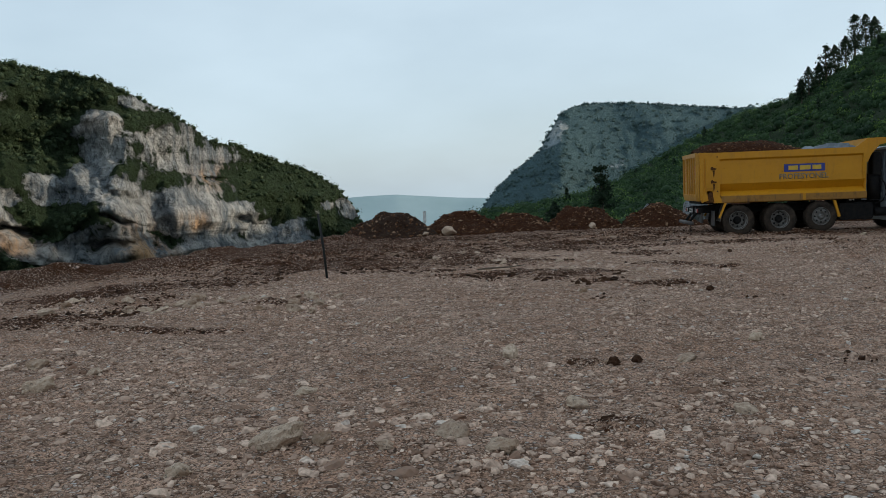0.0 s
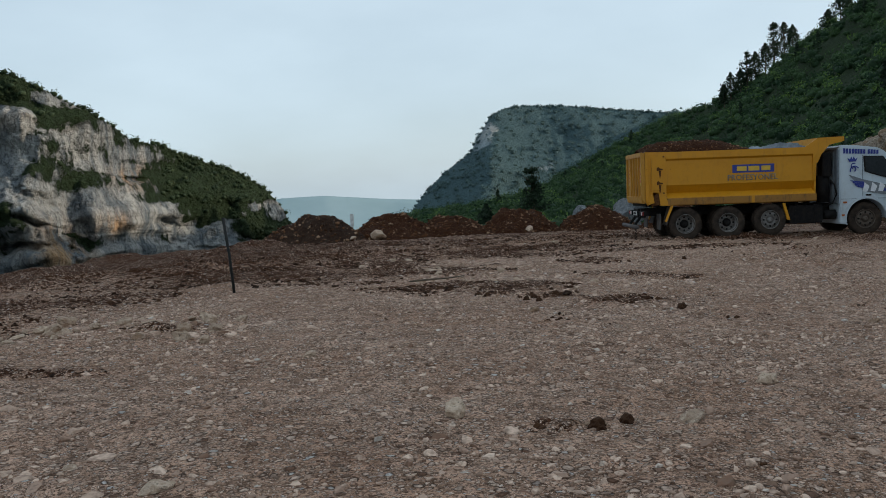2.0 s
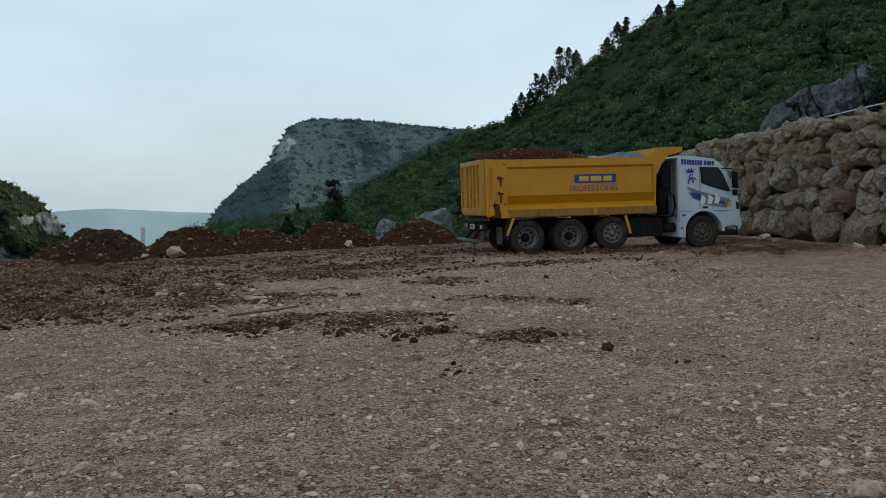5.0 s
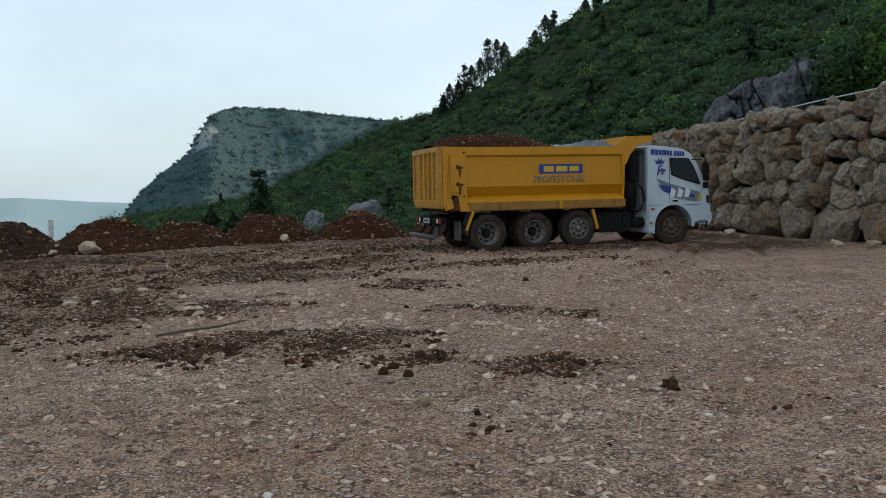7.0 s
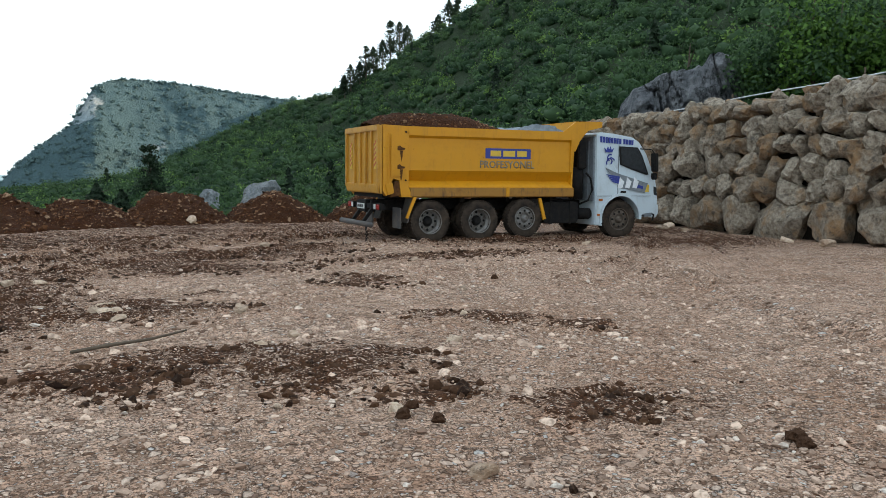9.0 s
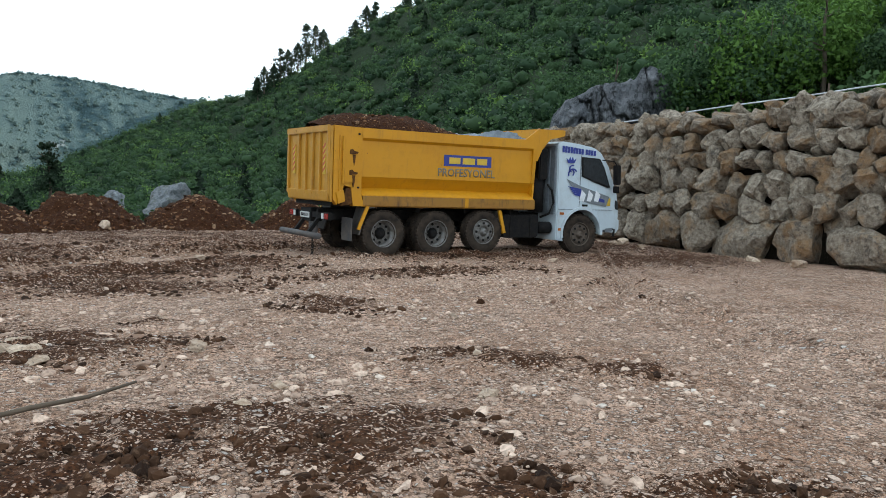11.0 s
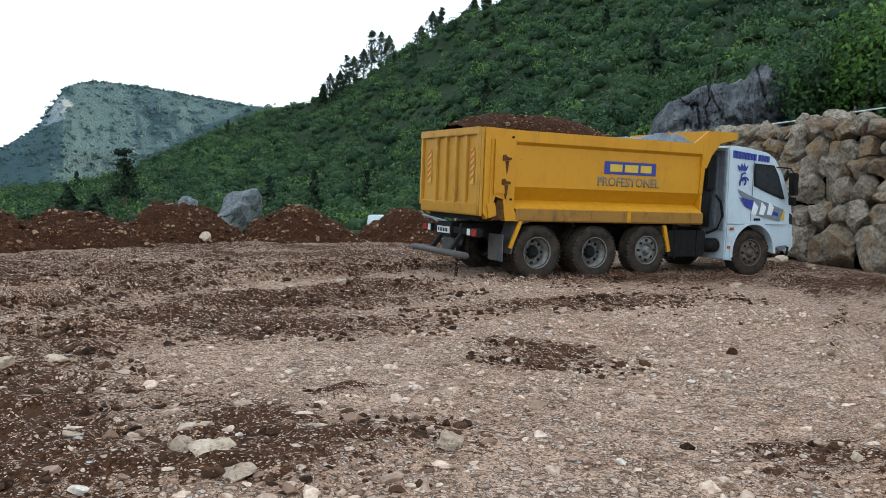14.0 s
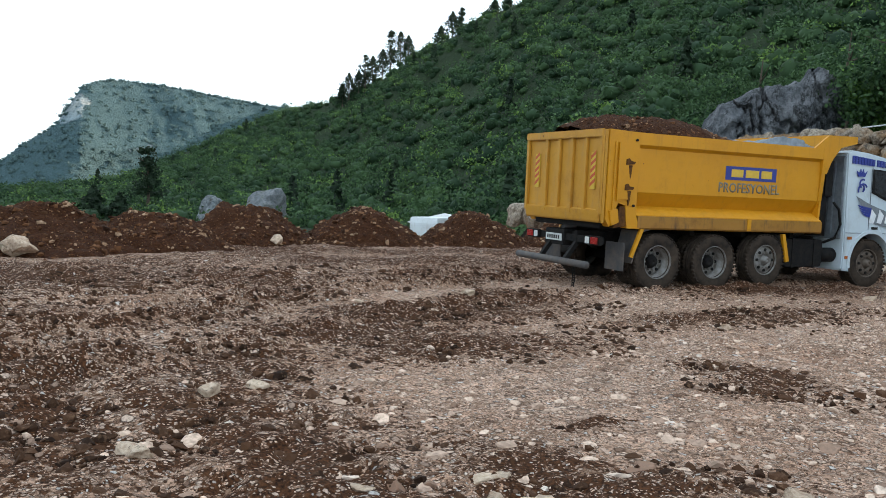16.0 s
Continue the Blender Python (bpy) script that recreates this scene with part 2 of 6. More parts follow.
def m_cliff(name, grey, pale, ochre, green, size=1.0, dull=1.0):
    """Limestone face with strata, streaks and ochre scars; scrub where the cover field says so."""
    n = Nodes(name)
    pos = n.place()
    streak = n.noise(0.16 * size, 7, 0.66, stretch=(1, 1, 0.22), vec=pos)
    band = n.noise(0.10 * size, 6, 0.62, stretch=(0.22, 0.22, 2.6), vec=pos)
    fine = n.noise(0.55 * size, 7, 0.68, vec=pos)
    broad = n.noise(0.035 * size, 4, 0.6, vec=pos, offset=(3, 6, 1))
    col = n.mix(n.ramp(streak, 0.41, 0.59), grey, pale)
    col = n.mix(n.ramp(broad, 0.42, 0.62, 0.0, 0.55 * dull), col, n.mix(1.0, col, (0.70, 0.72, 0.75), 'MULTIPLY'))
    och = n.math('MULTIPLY', n.attr("scar"), n.ramp(n.noise(0.16 * size, 6, 0.7, stretch=(1, 1, 0.4), vec=pos, offset=(7, 2, 5)), 0.40, 0.56))
    col = n.mix(n.math('MULTIPLY', och, 0.85), col, ochre)
    col = n.mix(n.ramp(band, 0.56, 0.66, 0.0, 0.55 * dull), col, n.mix(1.0, col, (0.38, 0.37, 0.36), 'MULTIPLY'))
    crack = n.noise(0.30 * size, 6, 0.7, stretch=(1, 1, 0.5), vec=pos, offset=(11, 4, 9))
    vein = n.ramp(n.math('ABSOLUTE', n.math('SUBTRACT', crack, 0.5)), 0.0, 0.022, 0.8 * dull, 0.0)
    col = n.mix(vein, col, n.mix(1.0, col, (0.22, 0.22, 0.22), 'MULTIPLY'))
    col = n.mix(n.ramp(fine, 0.50, 0.64, 0.0, 0.75 * dull), col, n.mix(1.0, col, (0.42, 0.42, 0.42), 'MULTIPLY'))
    veg = n.math('ADD', n.attr("cover"), n.math('MULTIPLY', n.math('SUBTRACT', n.noise(0.17 * size, 8, 0.74, vec=pos, offset=(1, 8, 2)), 0.5), 1.9))
    leafy = n.noise(1.1 * size, 5, 0.72, vec=pos)
    gcol = n.mix(n.ramp(leafy, 0.34, 0.66), tuple(g * (1 - 0.55 * dull) for g in green), tuple(g * (1 + 0.35 * dull) for g in green))
    col = n.mix(n.ramp(veg, -0.03, 0.07), col, gcol)
    h = n.math('ADD', n.math('MULTIPLY', streak, 1.1), n.math('MULTIPLY', fine, 0.7))
    h = n.math('ADD', h, n.math('MULTIPLY', band, 0.7))
    h = n.math('ADD', h, n.math('MULTIPLY', n.math('MULTIPLY', leafy, n.ramp(veg, -0.05, 0.15)), 1.2))
    return n.done(col, 0.95, h, 1.0, 2.6 / size, spec=0.08)


def m_rock():
    n = Nodes("grey_outcrop")
    pos = n.place()
    st = n.noise(1.1, 6, 0.65, stretch=(1, 1, 0.35), vec=pos)
    fine = n.noise(6, 6, 0.7, vec=pos)
    col = n.mix(n.ramp(st, 0.36, 0.64), (0.100, 0.106, 0.118), (0.27, 0.27, 0.285))
    col = n.mix(n.ramp(fine, 0.52, 0.7, 0.0, 0.6), col, (0.045, 0.045, 0.048))
    col = n.mix(n.ramp(n.noise(2.3, 6, 0.7, vec=pos, offset=(3, 3, 3)), 0.6, 0.7, 0.0, 0.5), col, (0.42, 0.41, 0.40))
    gap = n.noise(0.8, 5, 0.68, stretch=(1, 1, 0.4), vec=pos, offset=(5, 9, 2))
    split = n.ramp(n.math('ABSOLUTE', n.math('SUBTRACT', gap, 0.5)), 0.0, 0.03, 1.0, 0.0)
    col = n.mix(n.math('MULTIPLY', split, 0.55), col, (0.025, 0.025, 0.028))
    return n.done(col, 0.92, n.math('SUBTRACT', n.math('ADD', st, n.math('MULTIPLY', fine, 0.9)), n.math('MULTIPLY', split, 0.5)), 1.0, 0.45, spec=0.1)


def m_paint(name, colour, rust=0.3, rough=0.42, dust=(0.30, 0.24, 0.18), dusty=0.35, low=0.0):
    """Lorry paint: fading, rust chips, road dust on what is low."""
    n = Nodes(name)
    big, mid, fine = n.noise(1.3, 5, 0.6), n.noise(6, 6, 0.7), n.noise(30, 4, 0.6)
    col = n.mix(n.ramp(big, 0.3, 0.7, 0.0, 0.35), colour, n.mix(1.0, colour, (0.74, 0.70, 0.66), 'MULTIPLY'))
    drip = n.noise(3.2, 6, 0.7, stretch=(2.2, 2.2, 0.35), offset=(5, 2, 1))
    col = n.mix(n.ramp(drip, 0.54, 0.72, 0.0, dusty), col, dust)
    col = n.mix(n.ramp(n.noise(2.0, 7, 0.75, offset=(9, 4, 2)), 0.52, 0.72, 0.0, dusty), col, n.mix(1.0, col, (0.55, 0.48, 0.42), 'MULTIPLY'))
    chips = n.math('MULTIPLY', n.ramp(mid, 0.66, 0.70), n.ramp(fine, 0.42, 0.56))
    col = n.mix(n.math('MULTIPLY', chips, rust), col, (0.09, 0.035, 0.016))
    if low:
        s = n.t.nodes.new("ShaderNodeSeparateXYZ")
        n.put(s.inputs[0], n.co)
        col = n.mix(n.math('MULTIPLY', n.ramp(n.math('ADD', s.outputs[2], n.math('MULTIPLY', mid, 0.5)), low, low + 0.55, 0.8, 0.0), 0.8), col, dust)
    return n.done(col, n.ramp(mid, 0.3, 0.7, rough, rough + 0.25), n.math('ADD', n.math('MULTIPLY', mid, 0.4), n.math('MULTIPLY', fine, 0.2)), 0.12, 0.01, spec=0.45)


def m_plain(name, colour, rough=0.7, metal=0.0, wear=None, scale=9, spec=0.3, bump=0.25):
    n = Nodes(name)
    mid, fine = n.noise(scale, 6, 0.65), n.noise(scale * 6, 4, 0.6)
    col = n.mix(n.ramp(mid, 0.35, 0.68, 0.0, 0.8), colour, wear or tuple(c * 0.55 for c in colour))
    return n.done(col, n.ramp(fine, 0.3, 0.7, max(rough - 0.1, 0.05), min(rough + 0.12, 1.0)), n.math('ADD', mid, n.math('MULTIPLY', fine, 0.4)), bump, 0.01, metal=metal, spec=spec)


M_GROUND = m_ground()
M_WALL = m_stone("wall_limestone", (0.160, 0.118, 0.086), (0.44, 0.365, 0.285), (0.38, 0.205, 0.085), 0.5, 1.3)
M_ROCKS = m_stone("loose_limestone", (0.47, 0.325, 0.225), (0.74, 0.575, 0.44), (0.36, 0.205, 0.115), 0.0, 3.2)
M_BOULDER = m_stone("grey_boulder", (0.115, 0.130, 0.145), (0.29, 0.305, 0.32), (0.13, 0.14, 0.10), 0.4, 0.35)
M_HEAP = m_soil("red_brown_soil", (0.018, 0.006, 0.003), (0.086, 0.031, 0.011), (0.36, 0.195, 0.105))
M_HEAP2 = m_soil("dark_soil", (0.016, 0.009, 0.006), (0.065, 0.034, 0.020), (0.20, 0.14, 0.10))
# near-black backfill: the shade deep in the wall's gaps is in its colour
M_GAP = m_soil("gap_shade_backfill", (0.008, 0.006, 0.004), (0.030, 0.021, 0.014), (0.06, 0.045, 0.035))
M_CLOD, M_PEBBLE = m_clods(), m_pebbles()
M_HEAPSTONE = m_soil_stone()
M_TERRAIN = m_terrain()
M_CLIFF = m_cliff("gorge_cliff", (0.165, 0.190, 0.208), (0.430, 0.430, 0.410), (0.54, 0.31, 0.14), (0.048, 0.072, 0.036))
# headland and far ridge: distance haze is mixed into the base colours
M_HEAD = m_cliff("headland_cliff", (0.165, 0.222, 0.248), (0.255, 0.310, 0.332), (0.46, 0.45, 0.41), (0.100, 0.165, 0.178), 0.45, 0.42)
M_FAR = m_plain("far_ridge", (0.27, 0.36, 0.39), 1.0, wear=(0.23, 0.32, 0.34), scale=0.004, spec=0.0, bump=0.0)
M_OUTCROP = m_rock()
M_LEAF = m_leaf("woodland_leaf", (0.018, 0.044, 0.020), (0.080, 0.142, 0.052), (0.145, 0.235, 0.055), 0.12)
M_LEAF_PINE = m_leaf("pine_needle", (0.014, 0.026, 0.014), (0.030, 0.052, 0.026), (0.04, 0.06, 0.03))
M_LEAF_BRIGHT = m_leaf("spring_leaf", (0.055, 0.115, 0.022), (0.135, 0.245, 0.045), (0.21, 0.33, 0.06))
M_LEAF_SCRUB = m_leaf("scrub_leaf", (0.034, 0.055, 0.029), (0.082, 0.115, 0.056), (0.13, 0.155, 0.072))
M_BARK = m_plain("bark", (0.10, 0.075, 0.055), 0.95, scale=4)
M_YELLOW = m_paint("yellow_lorry_paint", (0.56, 0.240, 0.002), 1.0, dust=(0.24, 0.115, 0.020), dusty=0.34)
M_YELLOW_TAIL = m_paint("faded_tailgate_paint", (0.50, 0.238, 0.022), 0.9, dust=(0.30, 0.17, 0.06), dusty=0.55)
M_SILL = m_paint("scuffed_sill_paint", (0.30, 0.135, 0.016), 1.0, dust=(0.075, 0.036, 0.018), dusty=1.0)
M_RUST = m_plain("rusty_steel", (0.060, 0.026, 0.013), 0.85, wear=(0.16, 0.070, 0.018), scale=14, spec=0.1)
M_WHITE = m_paint("white_cab_paint", (0.50, 0.57, 0.62), 0.3, rough=0.3, dust=(0.28, 0.26, 0.23), dusty=0.35)
# cab back's grey is darkened to hold the shade between body and cab
M_CABBACK = m_plain("grey_cab_back", (0.17, 0.19, 0.21), 0.6)
M_BLACK = m_plain("dusty_black_steel", (0.006, 0.006, 0.007), 0.75, wear=(0.020, 0.016, 0.013), spec=0.15)
M_RUBBER = m_plain("dusty_tyre_rubber", (0.020, 0.016, 0.014), 0.9, wear=(0.080, 0.056, 0.040), scale=4, spec=0.1)
M_RIM = m_plain("dull_rim_steel", (0.22, 0.21, 0.20), 0.55, 0.4, (0.085, 0.062, 0.047))
M_RIM_BROWN = m_plain("muddy_rim_steel", (0.13, 0.10, 0.08), 0.7, 0.2, (0.06, 0.042, 0.03))
M_MUD = m_plain("muddy_mudguard", (0.055, 0.055, 0.06), 0.75, wear=(0.13, 0.10, 0.08), scale=4)
M_BLUE = m_plain("blue_lettering", (0.028, 0.045, 0.25), 0.5, wear=(0.04, 0.05, 0.19))
M_GREYTXT = m_plain("grey_lettering", (0.15, 0.145, 0.15), 0.5, wear=(0.24, 0.17, 0.05))
M_SILVER = m_plain("silver_stripe", (0.20, 0.22, 0.24), 0.45)
M_WHITE_DECAL = m_plain("white_decal", (0.75, 0.76, 0.78), 0.45, wear=(0.6, 0.6, 0.62))
M_GOLD = m_plain("yellow_decal", (0.62, 0.40, 0.05), 0.5, wear=(0.5, 0.32, 0.05))
M_RED = m_plain("red_lens", (0.34, 0.020, 0.018), 0.25, wear=(0.2, 0.02, 0.015))
M_MARK = m_plain("red_marker", (0.50, 0.075, 0.03), 0.5, wear=(0.42, 0.10, 0.04))
M_AMBER = m_plain("amber_lens", (0.45, 0.12, 0.02), 0.3)
M_TARP = m_plain("grey_tarpaulin", (0.22, 0.25, 0.28), 0.7, wear=(0.09, 0.10, 0.115), scale=5, bump=0.6)
M_PLATE = m_plain("number_plate", (0.62, 0.62, 0.60), 0.5)
M_RAIL = m_plain("white_rope", (0.62, 0.62, 0.64), 0.6)
M_POST = m_plain("black_post", (0.020, 0.020, 0.020), 0.7)
M_WOOD = m_plain("dry_wood", (0.115, 0.085, 0.06), 0.9, scale=12)
M_HOUSE = m_plain("white_render", (0.70, 0.70, 0.70), 0.9, wear=(0.58, 0.57, 0.55), scale=1.5)
M_ROOF = m_plain("pale_sheet_roof", (0.52, 0.52, 0.53), 0.6, wear=(0.42, 0.40, 0.38), scale=1.2)
M_PANE = m_plain("dark_pane", (0.03, 0.035, 0.04), 0.15, spec=0.6)
M_VAN = m_paint("white_van_paint", (0.62, 0.64, 0.66), 0.1)


# ---- shape helpers ----
def link(name, bm, material, smooth_shade=False):
    me = bpy.data.meshes.new(name)
    bm.normal_update()
    bm.to_mesh(me)
    bm.free()
    me.materials.append(material)
    if smooth_shade:
        me.polygons.foreach_set("use_smooth", [True] * len(me.polygons))
    return new(name, me)


def part(name, bm, material, parent, label="", smooth_shade=False, at=None):
    ob = link(name, bm, material, smooth_shade)
    ob.parent = parent
    if at is not None:
        ob.matrix_basis = at
    return tagged(ob, label) if label else ob


def thing(name, m, label, category, group=""):
    ob = new(name)
    ob.matrix_basis = m
    return tagged(ob, label, category, group)


def quick_mesh(name, verts, faces, material, smooth_shade=True, attrs=()):
    """A mesh object from arrays; faces all have the same number of corners."""
    me = bpy.data.meshes.new(name)
    faces = np.asarray(faces, np.int32)
    nf, k = faces.shape
    me.vertices.add(len(verts))
    me.vertices.foreach_set("co", np.asarray(verts, np.float32).ravel())
    me.loops.add(nf * k)
    me.loops.foreach_set("vertex_index", faces.ravel())
    me.polygons.add(nf)
    me.polygons.foreach_set("loop_start", np.arange(0, nf * k, k, dtype=np.int32))
    me.polygons.foreach_set("use_smooth", np.full(nf, smooth_shade))
    for key, values in attrs:
        me.attributes.new(key, 'FLOAT', 'POINT').data.foreach_set("value", np.asarray(values, np.float32))
    me.update(calc_edges=True)
    me.materials.append(material)
    return new(name, me)


def grid_faces(nu, nv):
    i, j = np.meshgrid(np.arange(nu - 1), np.arange(nv - 1), indexing="ij")
    a = (i * nv + j).ravel()
    return np.stack([a, a + nv, a + nv + 1, a + 1], 1)


def box(bm, lo, hi, bevel=0.0):
    c = [(a + b) / 2 for a, b in zip(lo, hi)]
    r = bmesh.ops.create_cube(bm, size=1, matrix=Matrix.Translation(c) @ Matrix.Diagonal((*[b - a for a, b in zip(lo, hi)], 1)))
    if bevel:
        bmesh.ops.bevel(bm, geom=list({e for v in r["verts"] for e in v.link_edges}), offset=bevel, segments=2, affect='EDGES')
    return bm


def boxes(*items, bevel=0.0):
    bm = bmesh.new()
    for lo, hi in items:
        box(bm, lo, hi, bevel)
    return bm


def prism(outline, y0, y1, bevel=0.0):
    """An outline in x and z, pulled from y0 to y1."""
    bm = bmesh.new()
    a = [bm.verts.new((x, y0, z)) for x, z in outline]
    b = [bm.verts.new((x, y1, z)) for x, z in outline]
    bm.faces.new(a)
    bm.faces.new(b[::-1])
    for i in range(len(a)):
        bm.faces.new((a[i - 1], a[i], b[i], b[i - 1]))
    bmesh.ops.recalc_face_normals(bm, faces=bm.faces)
    if bevel:
        bmesh.ops.bevel(bm, geom=list(bm.edges), offset=bevel, segments=2, affect='EDGES')
    return bm


def lathe(profile, steps=40):
    """A closed ring of (radius, y) turned about the y axis."""
    bm = bmesh.new()
    rings = [[bm.verts.new((r * math.cos(a), y, r * math.sin(a))) for r, y in profile] for a in (2 * math.pi * i / steps for i in range(steps))]
    for i in range(steps):
        p, q = rings[i - 1], rings[i]
        for j in range(len(profile)):
            bm.faces.new((p[j - 1], p[j], q[j], q[j - 1]))
    bmesh.ops.recalc_face_normals(bm, faces=bm.faces)
    return bm


def tube(points, radius, sides=8):
    bm = bmesh.new()
    pts = [Vector(p) for p in points]
    rings = []
    for i, p in enumerate(pts):
        d = (pts[min(i + 1, len(pts) - 1)] - pts[max(i - 1, 0)]).normalized()
        s = d.cross(Vector((0, 0, 1)) if abs(d.z) < 0.9 else Vector((1, 0, 0))).normalized()
        u = s.cross(d)
        r = radius[i] if isinstance(radius, (list, tuple)) else radius
        rings.append([bm.verts.new(p + r * (math.cos(a) * s + math.sin(a) * u)) for a in (2 * math.pi * k / sides for k in range(sides))])
    for p, q in zip(rings, rings[1:]):
        for k in range(sides):
            bm.faces.new((p[k - 1], p[k], q[k], q[k - 1]))
    bm.faces.new(rings[0])
    bm.faces.new(rings[-1][::-1])
    bmesh.ops.recalc_face_normals(bm, faces=bm.faces)
    return bm


def text_bm(words, height, width=None, depth=0.004, slant=0.0):
    """Built-in lettering in the x-z plane, facing -y, its lower left corner at 0."""
    cu = bpy.data.curves.new("lettering", 'FONT')
    cu.body, cu.size, cu.extrude, cu.resolution_u, cu.shear, cu.offset = words, 1.0, 0.0, 2, slant, 0.022
    ob = new("lettering", cu)
    me = bpy.data.meshes.new_from_object(ob.evaluated_get(bpy.context.evaluated_depsgraph_get()))
    bpy.data.objects.remove(ob)
    bm = bmesh.new()
    bm.from_mesh(me)
    bpy.data.meshes.remove(me)
    xs, ys = [v.co.x for v in bm.verts], [v.co.y for v in bm.verts]
    sy = height / (max(ys) - min(ys))
    sx = width / (max(xs) - min(xs)) if width else sy
    x0, y0 = min(xs), min(ys)
    for v in bm.verts:
        v.co = Vector(((v.co.x - x0) * sx, 0, (v.co.y - y0) * sy))
    up = bmesh.ops.extrude_face_region(bm, geom=list(bm.faces))
    bmesh.ops.translate(bm, verts=[e for e in up["geom"] if isinstance(e, bmesh.types.BMVert)], vec=(0, -depth, 0))
    bmesh.ops.recalc_face_normals(bm, faces=bm.faces)
    return bm


def lump(seed, subdiv=2, power=2.6, rough=0.16, facets=9, low=0.62, high=0.92):
    """A worn stone of unit half size: a squarish ball cut by a few planes."""
    bm = bmesh.new()
    bmesh.ops.create_icosphere(bm, subdivisions=subdiv, radius=1)
    rng = random.Random(seed)
    cuts = []
    for _ in range(facets):
        d = Vector((rng.gauss(0, 1), rng.gauss(0, 1), rng.gauss(0, 1))).normalized()
        cuts.append((d, rng.uniform(low, high)))
    for v in bm.verts:
        c = v.co.normalized()
        k = (abs(c.x) ** power + abs(c.y) ** power + abs(c.z) ** power) ** (-1 / power)
        p = c * k
        for d, lim in cuts:
            over = p.dot(d) - lim
            if over > 0:
                p = p - d * over * 0.95
        p = p * (1 + rough * noise.noise(p * 1.7 + Vector((seed * 3.1, 0, 0))) + rough * 0.5 * noise.noise(p * 4.3 + Vector((0, seed * 1.7, 0))))
        v.co = p
    return bm

# ---- the lie of the land ----
EDGE_Y = [-30, 10, 18.7, 21.4, 28, 30, 33, 37, 50]
EDGE_X = [-22, -15.5, -13.2, -12.0, -10.6, -9.2, -8.3, -7.6, -7.5]
TOP_Y = [0, 24, 28, 32, 36.6, 39, 42, 45, 47.5, 50]
TOP_Z = [4.6, 4.1, 3.9, 3.8, 3.6, 3.15, 2.75, 2.35, 1.7, 0.7]
# dark soil on the yard: x, y, half sizes
PATCHES = [(2.7, 19.0, 0.6, 0.4), (3.2, 18.4, 0.55, 0.4), (0.7, 16.9, 0.8, 0.75), (-1.1, 17.2, 1.0, 0.7), (1.2, 15.8, 0.5, 0.35), (2.1, 14.8, 0.6, 0.3), (2.1, 15.1, 0.8, 0.5),
           (3.7, 17.7, 0.5, 0.3), (-0.2, 17.7, 1.5, 0.5), (1.1, 17.1, 0.5, 0.4), (-0.6, 20.7, 0.5, 0.9), (-1.9, 21.0, 0.6, 2.2), (-1.7, 24.0, 1.0, 2.2), (-2.2, 22.6, 1.0, 1.8),
           (-3.2, 22.2, 0.9, 1.6), (-0.3, 25.3, 2.0, 0.7), (2.1, 26.6, 2.2, 0.9), (2.4, 22.2, 0.4, 0.35), (2.9, 22.6, 0.6, 1.0), (2.5, 22.0, 0.5, 0.3), (0.4, 21.6, 0.35, 0.2), (5.2, 25.5, 2.4, 0.7),
           (3.0, 27.5, 1.4, 0.8), (0.9, 24.4, 2.0, 0.9), (13.4, 26.2, 2.2, 1.8), (14.6, 31.0, 1.6, 5.0), (0.4, 8.2, 0.35, 0.2), (-5.0, 10.6, 1.5, 0.3), (-6.8, 16.4, 1.1, 1.7), (-8.8, 15.0, 1.8, 2.2),
           (-10.9, 22.8, 5.0, 3.5), (-5.2, 20.6, 3.2, 2.6), (-6.1, 17.0, 0.6, 1.2), (-0.8, 20.35, 1.6, 0.5), (-3.4, 24.4, 1.6, 1.2), (-6.5, 26.0, 4.5, 3.0), (-4.5, 31.0, 6.0, 3.0), (4.5, 33.5, 7.0, 1.6),
           (1.0, 37.5, 8.0, 2.6), (10.0, 37.5, 6.0, 3.0), (5.0, 44.0, 10.0, 4.0), (9.5, 28.0, 3.0, 0.7), (-4.4, 13.2, 0.7, 0.3), (-8.0, 11.5, 1.6, 0.9), (0.6, 6.0, 0.3, 0.15)]
# wheel tracks: the way the lorry came, swinging in from the gorge's edge
TRACKS = [[(-12.0, 17.5), (-7.0, 21.6), (-3.6, 24.7), (-0.7, 27.6), (3.2, 29.7), (7.0, 30.6)], [(-12.0, 19.4), (-7.0, 23.3), (-3.6, 26.3), (-0.4, 29.0), (2.5, 30.6), (6.5, 31.9)],
          [(-9.0, 23.5), (-3.7, 27.8), (0.6, 31.1), (5.0, 33.2)], [(-5.0, 22.4), (-1.6, 24.9), (2.0, 27.2), (6.7, 28.5), (11.5, 28.7)], [(-9.5, 20.5), (-3.8, 25.5), (0.6, 28.6), (6.4, 30.7)],
          [(6.0, 21.0), (9.5, 23.5), (12.5, 27.5)], [(7.6, 20.2), (11.2, 23.0), (14.0, 27.0)], [(5.5, 12.0), (6.5, 18.0), (8.5, 22.5)]]


def line_distance(x, y, line):
    best = np.full(np.shape(x), 99.0)
    for (ax, ay), (bx, by) in zip(line, line[1:]):
        t = np.clip(((x - ax) * (bx - ax) + (y - ay) * (by - ay)) / ((bx - ax) ** 2 + (by - ay) ** 2), 0, 1)
        best = np.minimum(best, np.hypot(x - ax - t * (bx - ax), y - ay - t * (by - ay)))
    return best


